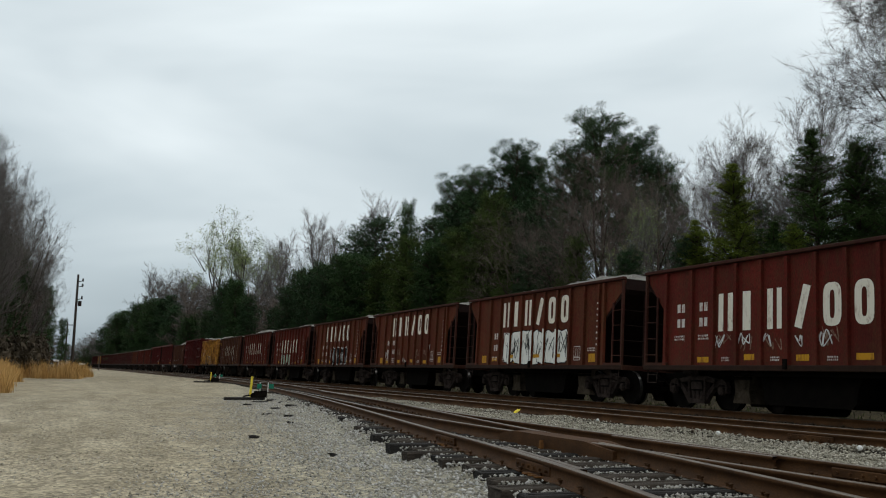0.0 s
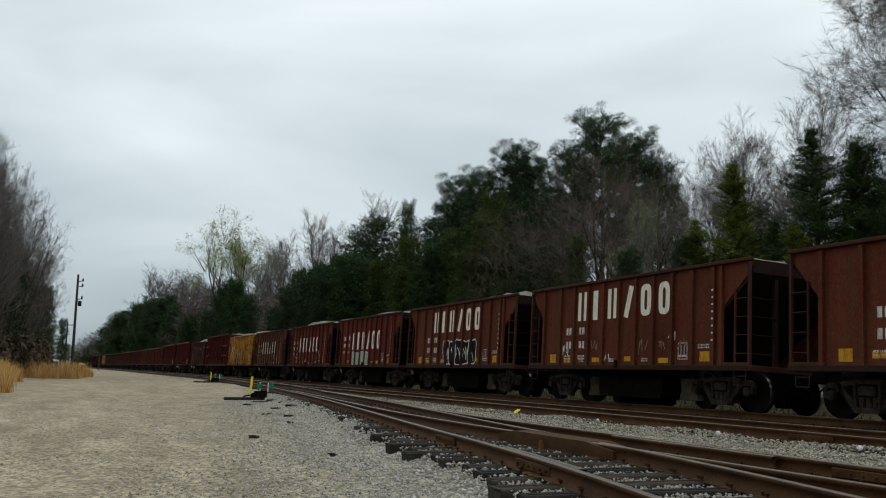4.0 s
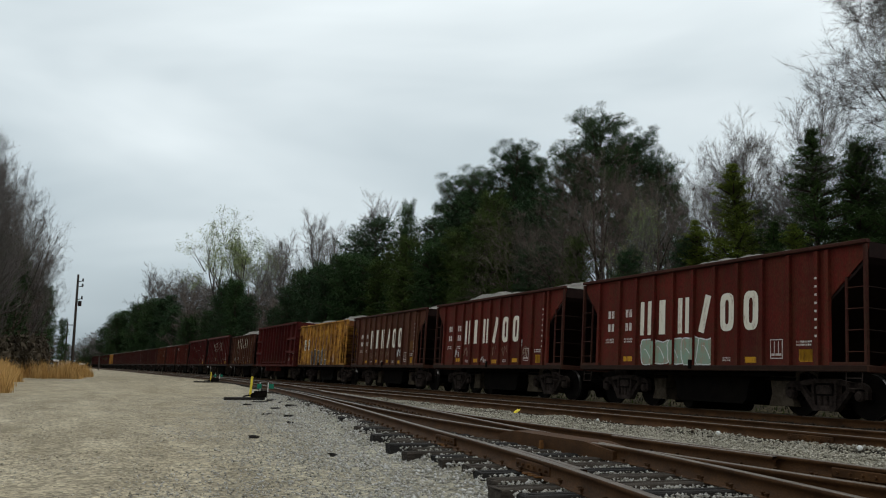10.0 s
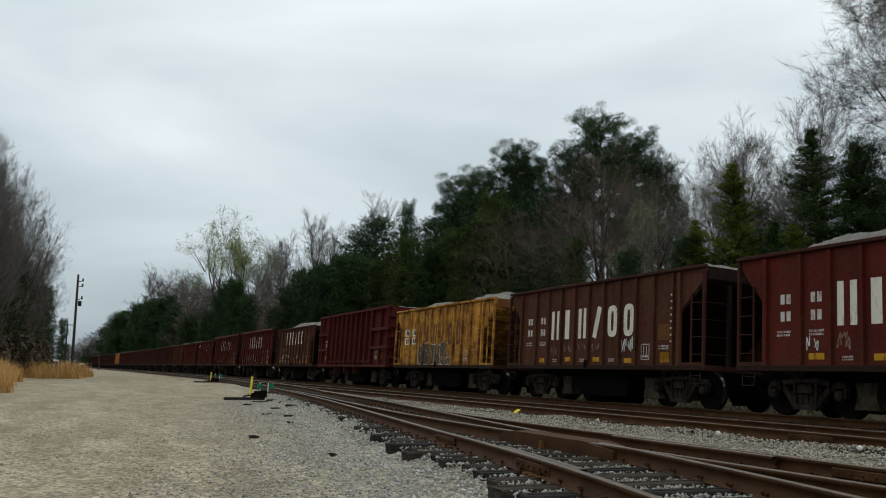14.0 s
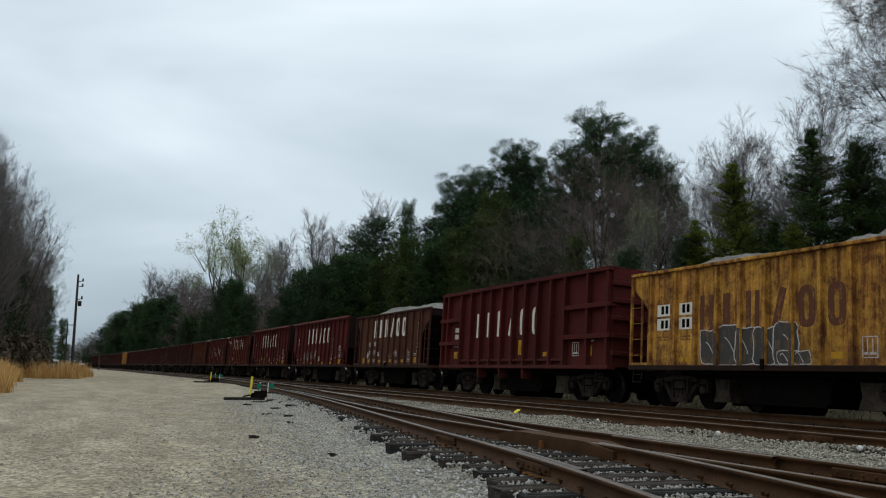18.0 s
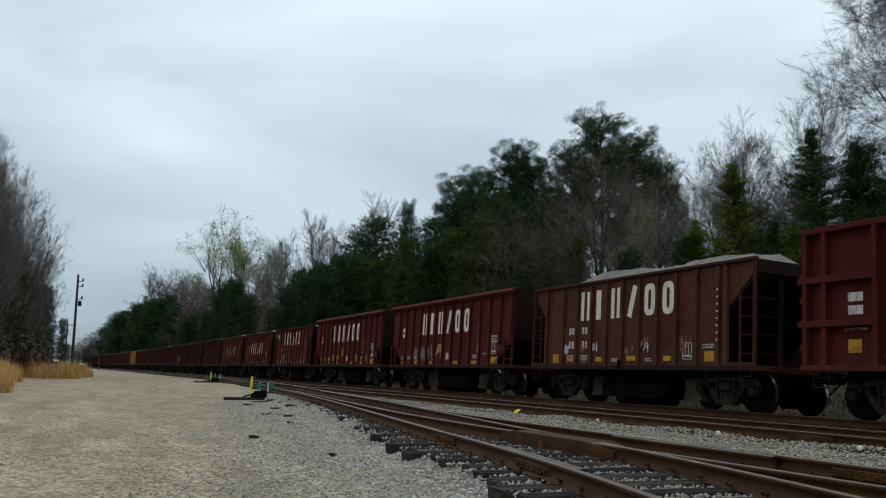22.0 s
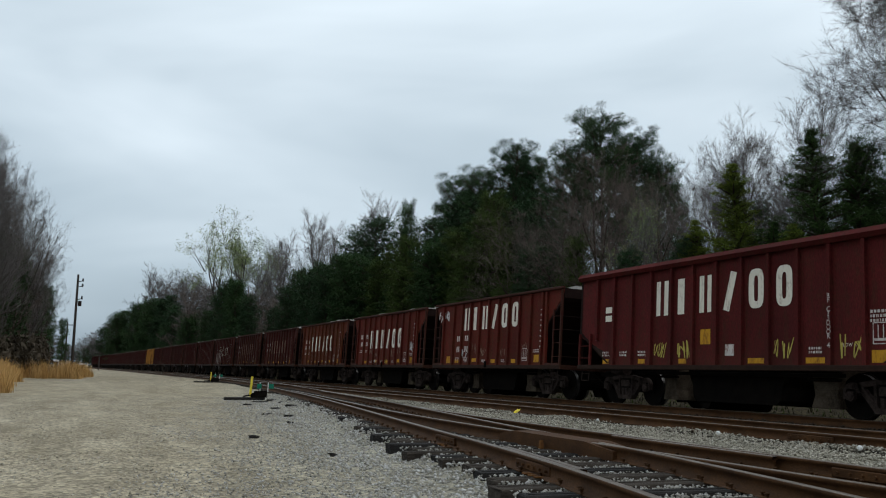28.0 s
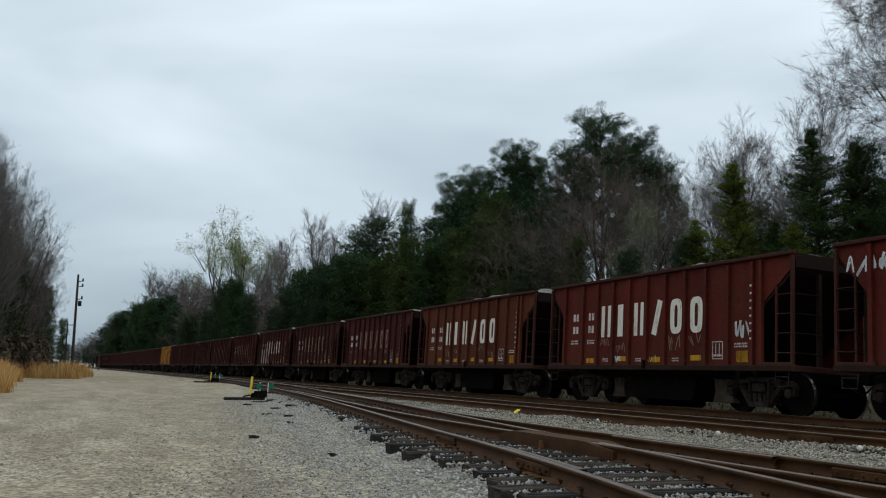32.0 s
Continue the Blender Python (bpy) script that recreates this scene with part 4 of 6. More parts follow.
            part("end_rung", bm, SHADE_GRIME, car)
        step(car, s * (L / 2 - 0.34))
    underframe(car, L, [(-2.27, 0.78), (2.05, 0.62)])
    if load:
        heap(car, L, top, seed, load)
    return car, panel, left


def dress_hopper(car, panel, left, seed, name_mat=WHITE, high=False):
    """Name, numbers, tape and small stencils on the near side."""
    rng = random.Random(seed)
    x = -HALF + 0.082
    cell = lambda k: left - 0.50 if k == 0 else left - 1.0 - panel * (k - 0.5)
    dz = 0.52 if high else 0.0
    glyph_shapes(car, [cell(k) for k in range(2, 8)], 1.86 + dz, 2.75 + dz * 0.93, panel * 0.62, name_mat, x)
    m = WHITE_THIN if name_mat is WHITE else name_mat
    for k in (0, 1):
        kk = k + 1 if high else k
        for z, h in ((2.48 - 0.40 * high, 0.21), (2.11 - 0.44 * high, 0.21)):
            for d in (-0.085, 0.085):
                mark(car, "number_bar", cell(kk) + d - (0.0 if k else 0.05), z, 0.115, h, UNDER if name_mat is BROWN_MARK else WHITE_THIN, x)
        lettering(car, cell(kk), 1.78 - dz * 0.85, 0.38, 2, 0.045, m, x, seed + k)
    for k in (1, 3, 5, 7):
        mark(car, "reflective_tape", cell(k), 1.22 + rng.uniform(-0.03, 0.05), panel * rng.uniform(0.36, 0.56), 0.13, REFLECTIVE, x)
    mark(car, "reflective_patch", cell(0 if high else 9) - 0.05, 1.27, 0.34, 0.26, REFLECTIVE, x)
    mark(car, "reflective_patch", cell(9) - panel * 0.05, 1.28, 0.36, 0.24, REFLECTIVE, x)
    lettering(car, cell(9), 1.56, 0.42, 2, 0.04, m, x, seed + 9)
    placard(car, cell(8), 1.42, x)
    for k in (2, 4, 6):
        lettering(car, cell(k), 1.24, 0.26, 2, 0.035, m, x, seed + 20 + k)
    bm = bmesh.new()
    for q in range(8):
        strip(bm, [(cell(9) - panel * 0.5 + 0.03, 2.85 - q * 0.17), (cell(9) - panel * 0.5 - 0.03, 2.85 - q * 0.17)], 0.045, -HALF - 0.004)
    tagged(part("column_stencil", bm, m, car), kind="stuff")
    # dusty grime washed down to the sill
    bm = bmesh.new()
    box(bm, -HALF - 0.06, -HALF + 0.02, cell(4) - panel * 0.5 - 0.05, cell(4) - panel * 0.5 + 0.05, 0.98, 1.20, 0.015)
    part("dump_valve", bm, UNDER, car)


def gondola_car(L, paint, top=3.75, seed=0):
    """A deep steel gondola with heavy side posts and belt rails at the ends."""
    car = thing("gondola_car", "", "freight car", "freight cars in the train")
    z0 = 1.03
    for s in (-1, 1):
        bm = bmesh.new()
        x0, x1 = sorted((s * (HALF - 0.14), s * (HALF - 0.16)))
        box(bm, x0, x1, -L / 2, L / 2, z0, top)
        part("side_sheet", bm, paint, car)
        for k, off in enumerate((0.12, 0.62, 1.85, 2.75, 3.6, 4.45, 5.3, 6.15, 7.0, 7.85, 8.7, 9.55, 10.85, 11.9)):
            y = L / 2 - off
            low = 0.62 if 4 <= k <= 9 and k % 2 == 0 else z0
            bm = bmesh.new()
            x0, x1 = sorted((s * (HALF - 0.20), s * (HALF + 0.03)))
            prism(bm, [(y - 0.06, z0), (y + 0.06, z0), (y + 0.05, top), (y - 0.05, top)], x0, x1)
            if low < z0:
                prism(bm, [(y - 0.06, z0), (y + 0.06, z0), (y + 0.03, low), (y - 0.05, low)], *sorted((s * (HALF - 0.35), s * (HALF + 0.01))))
            part("side_post", bm, paint, car)
        for z, t in ((top, 0.09), (z0, 0.08)):
            bm = bmesh.new()
            x0, x1 = sorted((s * (HALF - 0.24), s * (HALF + 0.04)))
            box(bm, x0, x1, -L / 2, L / 2, z - t, z + 0.03, 0.01)
            part("side_chord", bm, paint, car)
        for e in (-1, 1):
            for z in (2.80, 1.90):
                bm = bmesh.new()
                x0, x1 = sorted((s * (HALF - 0.20), s * (HALF + 0.045)))
                box(bm, x0, x1, *sorted((e * (L / 2 + 0.06), e * (L / 2 - (1.85 if e > 0 else 2.4)))), z - 0.07, z + 0.07, 0.01)
                part("belt_rail", bm, paint, car)
        bm = bmesh.new()
        box(bm, -HALF + 0.1, HALF - 0.1, *sorted((s * (L / 2 - 0.03), s * L / 2)), z0, top)
        part("end_sheet", bm, paint, car)
        bm = bmesh.new()
        for z in (1.4, 1.9, 2.4, 2.9, 3.4):
            box(bm, -HALF + 0.05, HALF - 0.05, *sorted((s * L / 2, s * (L / 2 + 0.10))), z - 0.07, z + 0.07, 0.02)
        part("end_rib", bm, paint, car)
        step(car, s * (L / 2 - 0.5))
    bm = bmesh.new()
    for k in range(9):
        y = L / 2 - 2.3 - 0.85 * k
        box(bm, -HALF + 0.02, -HALF + 0.19, y - 0.33, y + 0.33, z0 + 0.15, z0 + 0.24, 0.02)
    part("gusset", bm, paint, car)
    underframe(car, L, [(-2.6, 0.95), (2.0, 0.62)], (-1.4, 1.1), 1.75)
    heap(car, L, top - 0.05, seed, 0.25)
    x = -HALF + 0.134
    cell = lambda k: L / 2 - 1.25 if k == 0 else L / 2 - 1.90 - 0.85 * (k - 0.5)
    glyph_shapes(car, [cell(k) - 0.10 for k in range(2, 8)], 2.08, 2.98, 0.46, WHITE, x)
    for z in (2.42, 2.16):
        mark(car, "number_bar", cell(0) - 0.02, z, 0.36, 0.18, WHITE_THIN, x)
    for k, z, h in ((0, 1.45, 0.26), (6, 1.66, 0.5), (8, 1.42, 0.14), (11, 1.50, 0.32)):
        mark(car, "reflective_patch", cell(k), z, 0.32, h, REFLECTIVE, x)
    placard(car, cell(10) - 0.1, 1.55, x)
    lettering(car, cell(11), 1.86, 0.5, 2, 0.05, WHITE_THIN, x, 3)
    writing(car, "LD LMT 166500", cell(0) - 0.02, 1.86, 0.065, WHITE, x)
    writing(car, "LT WT  74500", cell(0) - 0.02, 1.75, 0.065, WHITE, x)
    return car


def ribbed_car(L, paint, top=3.62, seed=0, tags=()):
    """A longer closed-end ballast car with a broad flared top chord."""
    car = thing("hopper_car", "", "freight car", "freight cars in the train")
    z0 = 1.02
    n = 13
    panel = 0.845
    a = L / 2 - 0.92
    for s in (-1, 1):
        bm = bmesh.new()
        x0, x1 = sorted((s * (HALF - 0.09), s * (HALF - 0.105)))
        prism(bm, [(-L / 2 + 1.2, z0), (L / 2 - 1.2, z0), (L / 2 - 1.2, z0 + 0.45), (L / 2 - 0.05, z0 + 0.85), (L / 2 - 0.05, top), (-L / 2 + 0.05, top), (-L / 2 + 0.05, z0 + 0.85), (-L / 2 + 1.2, z0 + 0.45)], x0, x1)
        part("side_sheet", bm, paint, car)
        for k in range(n + 1):
            y = a - panel * k
            bm = bmesh.new()
            x0, x1 = sorted((s * (HALF - 0.09), s * HALF))
            prism(bm, [(y - 0.05, z0 if abs(y) < L / 2 - 1.1 else z0 + 0.75), (y + 0.05, z0 if abs(y) < L / 2 - 1.1 else z0 + 0.75), (y + 0.04, top - 0.1), (y - 0.04, top - 0.1)], x0, x1)
            part("side_stake", bm, paint, car)
        bm = bmesh.new()
        x0, x1 = (s * (HALF - 0.10), s * (HALF + 0.09))
        vs = [(x0, top - 0.12), (s * (HALF + 0.02), top - 0.12), (x1, top - 0.03), (s * HALF, top + 0.08), (x0, top + 0.08)]
        p = [bm.verts.new((q[0], -L / 2, q[1])) for q in vs]
        r = [bm.verts.new((q[0], L / 2, q[1])) for q in vs]
        bm.faces.new(p)
        bm.faces.new(r[::-1])
        for i in range(5):
            bm.faces.new((p[i], r[i], r[(i + 1) % 5], p[(i + 1) % 5]))
        part("top_chord", bm, paint, car, "broad flared top chord, brighter red")
        bm = bmesh.new()
        x0, x1 = sorted((s * (HALF - 0.14), s * (HALF + 0.01)))
        box(bm, x0, x1, -L / 2, L / 2, z0 - 0.07, z0 + 0.05, 0.01)
        part("side_sill", bm, SHADE_GRIME, car, "grimy side sill with shade painted in")
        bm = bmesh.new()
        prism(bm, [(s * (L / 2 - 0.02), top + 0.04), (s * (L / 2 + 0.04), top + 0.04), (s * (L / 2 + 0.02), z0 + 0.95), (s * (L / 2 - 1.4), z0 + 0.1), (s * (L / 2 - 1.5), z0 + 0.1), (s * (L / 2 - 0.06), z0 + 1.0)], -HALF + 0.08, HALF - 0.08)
        part("end_sheet", bm, SHADE_GRIME, car, "sooty end sheet with shade painted in")
        for x in (-HALF + 0.04, HALF - 0.04):
            for yy in (s * (L / 2 - 0.04), s * (L / 2 - 0.6)):
                bm = bmesh.new()
                box(bm, x - 0.03, x + 0.03, yy - 0.03, yy + 0.03, z0, z0 + 0.95)
                part("end_post", bm, paint, car)
        for z in (z0 + 0.25, z0 + 0.6):
            bm = bmesh.new()
            rungs(bm, -HALF + 0.02, -HALF + 0.02, s * (L / 2 - 0.04), s * (L / 2 - 0.6), (z,))
            part("ladder_rung", bm, paint, car)
        bm = bmesh.new()
        box(bm, -HALF, HALF, *sorted((s * (L / 2 - 0.1), s * (L / 2 + 0.03))), z0 - 0.07, z0 + 0.05, 0.01)
        part("end_sill", bm, DULL_POST, car)
        step(car, s * (L / 2 - 0.4))
    underframe(car, L, [(-2.7, 0.80), (2.4, 0.62)], (-1.5, 1.4), 1.75)
    x = -HALF + 0.086
    cell = lambda k: a - panel * (k + 0.5)
    glyph_shapes(car, [cell(k) for k in range(3, 9)], 2.34, 3.24, panel * 0.58, WHITE, x)
    for z in (2.62, 2.38):
        mark(car, "number_bar", cell(0) - 0.15, z, 0.42, 0.17, WHITE, x)
    for k in (0, 2, 4, 7, 9):
        mark(car, "reflective_tape", cell(k), 1.17, 0.30 if k < 7 else 0.5, 0.12, REFLECTIVE, x)
    mark(car, "reflective_patch", cell(11) + 0.05, 1.24, 0.52, 0.24, REFLECTIVE, x)
    mark(car, "reflective_patch", cell(5), 1.75, 0.36, 0.36, REFLECTIVE, x)
    placard(car, cell(11) + 0.1, 1.68, x)
    lettering(car, cell(11) + 0.08, 2.1, 0.5, 3, 0.055, WHITE_THIN, x, 5)
    for k in (0, 1, 2, 9):
        lettering(car, cell(k), 1.42, 0.34, 2, 0.05, WHITE_THIN, x, 31 + k)
    writing(car, "RF C73DOOR 4" if seed == 12 else "RF C55 DOOR 8", cell(9) - 0.43, 2.42, 0.105, WHITE_THIN, -HALF - 0.004, True)
    writing(car, "PLOW A" if seed == 12 else "PLOW B", cell(10), 1.44, 0.07, WHITE, x)
    mark(car, "white_patch", cell(6), 1.42, 0.3, 0.26, WHITE_THIN, x)
    for k, col in tags:
        scrawl(car, cell(k), 1.45 if seed == 12 else 1.55, 0.62 if seed == 12 else 0.85, 0.5 if seed == 12 else 0.8, col, x - 0.004, seed * 9 + k, 3, 0.026 if seed == 12 else 0.035)
    return car


SIDE = -HALF + 0.076
CARS = []


def distance(t):
    """How far the train has rolled after t seconds, gathering speed."""
    return 3.9735 * t + 0.01996 * t * t


HOPPER, PITCH = 10.12, 11.20


def cars_at_start():
    """Length of each car and where its middle stands at the start."""
    mids = [14.22, 25.37, 36.66, 47.87, 59.03, 70.27, 81.53, 92.87, 104.94, 117.36, 129.9, 143.4, 155.55, 166.76, 177.95]
    while len(mids) < 38:
        mids.append(mids[-1] + PITCH)
    return [({9: 12.04, 11: 12.08, 12: 12.08}.get(k + 1, HOPPER), m) for k, m in enumerate(mids)]


def make_train():
    plain = {}
    for k, (L, mid) in enumerate(cars_at_start()):
        n = k + 1
        lab = "rust-red open-end ballast hopper with big white side marking, rolling"
        if n == 9:
            car = gondola_car(L, MAROON, 3.86, n)
            lab = "dark maroon deep ballast gondola with heavy side posts, rolling"
        elif n in (11, 12):
            car = ribbed_car(L, MAROON, 3.66, n, ((3, LIME_SPRAY), (4, LIME_SPRAY), (8, LIME_SPRAY), (10, LIME_SPRAY)) if n == 12 else ((2, TAN_SPRAY), (3, TAN_SPRAY), (4, TAN_SPRAY), (5, TAN_SPRAY)))
            lab = "long maroon closed-end ballast hopper with yellow scrawls, rolling" if n == 12 else "long dark red closed-end ballast hopper with silver scrawls, rolling"
        elif n <= 18 or n == 24:
            paint = {8: YELLOW, 24: YELLOW, 2: BROWN, 4: BROWN, 7: RUSTY, 10: RUSTY, 3: BROWN, 15: BROWN, 16: DULL_RED, 18: DULL_RED, 17: DULL_BROWN, 14: RED}.get(n, RED)
            car, panel, a = hopper_car(L, paint, 3.47, n, {1: 0.30, 2: 0.46, 3: 0.30, 4: 0.38, 5: 0.36, 6: 0.46, 7: 0.36, 8: 0.50, 10: 0.52, 13: 0.33, 14: 0.36}.get(n, 0.35), YELLOW if paint is YELLOW else None)
            dress_hopper(car, panel, a, n, BROWN_MARK if paint is YELLOW else FADED_SPRAY if n in (16, 17) else WHITE, n in (2, 3, 4, 10, 13))
            x = SIDE
            if paint is not YELLOW and n not in (2, 4, 5, 18):
                for q in random.Random(n).sample(range(1, 8), 4):
                    scrawl(car, a - 0.95 - panel * (q + 0.5), random.Random(n + q).uniform(1.45, 1.72), panel * 0.6, random.Random(n * q).uniform(0.25, 0.5), FADED_SPRAY, x + 0.002, n * 31 + q, 2, 0.028)
            if n == 1:
                for q in range(5):
                    scrawl(car, a - panel * (2.5 + q), 1.62, 0.42, 0.36, SILVER_SPRAY, x, 40 + q, 2, 0.03)
            if n == 2:
                blocks(car, 0.0, 1.68, 4.1, 1.20, PALE_SPRAY, BLACK_SPRAY, x, 5, 7, 0.030, [a - 1.0 - panel * q for q in range(10)])
                for q in range(6):
                    scrawl(car, 1.7 - 0.68 * q, 1.50 + 0.12 * (q % 3), 0.8, 0.75, BLACK_SPRAY, x - 0.012, 300 + q, 2, 0.034)
                for q in (-1.5, -0.2, 1.6):
                    mark(car, "reflective_tape", q, 1.36, 0.42, 0.11, REFLECTIVE, x - 0.016)
                lab = "brown ballast hopper with silver block graffiti, rolling"
            if n == 4:
                blocks(car, -0.33, 1.58, 3.0, 1.02, BLACK_SPRAY, SILVER_SPRAY, x, 8, 5, 0.040, [a - 1.0 - panel * q for q in range(10)])
                for q in range(4):
                    scrawl(car, 0.75 - 0.66 * q, 1.50 + 0.1 * (q % 2), 0.5, 0.6, SILVER_SPRAY, x - 0.010, 330 + q, 2, 0.026)
                lab = "brown ballast hopper with black and silver graffiti, rolling"
            if n == 5:
                blocks(car, 0.75, 1.42, 2.8, 0.70, TEAL_SPRAY, SILVER_SPRAY, x, 11, 5, 0.03, [a - 1.0 - panel * q for q in range(10)])
                lab = "red ballast hopper with faded green graffiti, rolling"
            if n in (6, 3):
                scrawl(car, a - panel * 8.3, 1.80, 0.4, 0.36, SILVER_SPRAY, x, 60, 3, 0.03)
                scrawl(car, a - panel * 1.5, 1.50, 0.5, 0.34, SILVER_SPRAY, x, 61, 3, 0.03)
                scrawl(car, a - panel * 4.5, 1.30, 0.4, 0.30, SILVER_SPRAY, x, 62, 2, 0.03)
            if n == 8:
                blocks(car, 0.70, 1.52, 3.0, 0.95, GREY_SPRAY, WHITE_THIN, x, 14, 5, 0.030, [a - 1.0 - panel * q for q in range(10)])
                blocks(car, -0.75, 1.24, 0.8, 0.34, GREY_SPRAY, WHITE_THIN, x - 0.008, 15, 2, 0.025)
                for kk in (0, 1):
                    for z in (2.42, 2.06):
                        mark(car, "white_patch", a - 0.50 if kk == 0 else a - 1.0 - panel * 0.5, z + 0.05, 0.52, 0.30, WHITE, x + 0.0072)
                lab = "rust-streaked yellow ballast hopper with dark graffiti, rolling"
            if n == 7:
                mark(car, "primer_patch", a - 1.0 - panel * 8.5, 1.92, 0.5, 0.42, ORANGE_RUST, x, "orange primer patch")
                scrawl(car, a - 1.0 - panel * 6.5, 1.62, 0.62, 0.5, SILVER_SPRAY, x, 71, 4, 0.03)
            if n == 10:
                for q in (1, 3, 6):
                    scrawl(car, a - panel * (q + 0.5), 1.55, 0.4, 0.4, SILVER_SPRAY, x, 80 + q, 2, 0.03)
                lab = "rust-brown worn ballast hopper with heaped stone, rolling"
            if n == 13:
                scrawl(car, L / 2 - 0.75, 3.0, 1.0, 0.45, SILVER_SPRAY, x + 0.0, 90, 4, 0.05)
                scrawl(car, a - panel * 2.5, 1.5, 0.9, 0.4, SILVER_SPRAY, x, 91, 3, 0.03)
            if n == 14:
                scrawl(car, a - 1.0 - panel * 8.6, 1.85, 0.55, 0.6, SILVER_SPRAY, x, 95, 3, 0.06)
                scrawl(car, a - panel * 3.5, 1.24, 0.42, 0.2, SILVER_SPRAY, x, 96, 3, 0.025)
                scrawl(car, a - panel * 5.5, 1.24, 0.42, 0.2, LIME_SPRAY, x, 97, 3, 0.025)
            if n == 18:
                blocks(car, a - panel * 2.0, 1.7, 2.4, 1.1, TAN_SPRAY, FADED_SPRAY, x, 18, 4)
                lab = "red ballast hopper with pale block graffiti, rolling"
            if n == 24:
                lab = "rusty yellow ballast hopper far down the train, rolling"
            if n == 17:
                plain["brown"] = car
            if n == 16:
                plain["red"] = car
        else:
            src = plain["brown" if n % 3 == 0 else "red"]
            car = copy_thing(src, Matrix.Identity(4))
            for o in car.children_recursive:
                if o.name.startswith("wheelset"):
                    WHEELS[1 if o.matrix_basis.translation.y > 0 else -1].append(o)
        tagged(car, lab, "freight car", "freight cars in the train")
        CARS.append((car, mid))


make_train()


def car_pose(y):
    x = TRAIN_X + bend(y)
    slope = -(y - 15.0) / CURVE if y > 15 else 0.0
    return pose(x, y, -0.024 - BODY_DROP, 0, CANT, -math.degrees(math.atan(slope)))


def motions():
    for car, mid in CARS:
        walk(car, [(float(t), car_pose(mid - distance(t))) for t in range(0, 33)])
    # the wheels roll at the train's own speed
    for s in (-1, 1):
        lead = WHEELS[s][0]
        walk(lead, [(k / 10, Matrix.Translation((0, s * 0.889, 0.457)) @ Matrix.Rotation(distance(k / 10) / 0.457, 4, "X")) for k in range(321)])
        act, slot = lead.animation_data.action, lead.animation_data.action_slot
        for w in WHEELS[s][1:]:
            w.rotation_mode = "QUATERNION"
            d = w.animation_data_create()
            d.action, d.action_slot = act, slot

# ---------- trees and brush ----------
def grow(rng, p, d, length, radius, level, segs, tips, spread, up, last=4, wob=1.0):
    """One branch and its forks, gathered as tube rows."""
    n = (5, 5, 4, 3, 2)[level]
    for i in range(n):
        bend = (0.045 + 0.030 * level) * wob
        d = (d + Vector((rng.gauss(0, bend), rng.gauss(0, bend), rng.gauss(0, bend) + up))).normalized()
        q = p + d * (length / n)
        r1, r2 = radius * (1 - 0.62 * i / n), radius * (1 - 0.62 * (i + 1) / n)
        segs.append((tuple(p), tuple(q), r1, r2))
        p = q
        if level < last and (i > 0 or level > 1):
            for _ in range(2 if level == 1 or rng.random() < 0.35 else 1):
                side = Vector((rng.gauss(0, 1), rng.gauss(0, 1), rng.gauss(0, 0.8)))
                side = (side - side.dot(d) * d).normalized()
                nd = (d + side * spread * rng.uniform(0.6, 1.25)).normalized()
                grow(rng, p, nd, length * rng.uniform(0.42, 0.62) * (1.1 - 0.4 * i / n), max(r2 * 0.55, 0.0035), level + 1, segs, tips, spread, up, last, wob)
    if level >= last - 1:
        tips.append((p, d))


def blade_quads(g, P, Q, R1, R2):
    side = np.cross(Q - P, g.normal(0, 1, P.shape))
    side /= np.linalg.norm(side, axis=1)[:, None] + 1e-9
    return np.stack([P - side * R1[:, None], P + side * R1[:, None], Q + side * R2[:, None], Q - side * R2[:, None]], 1)


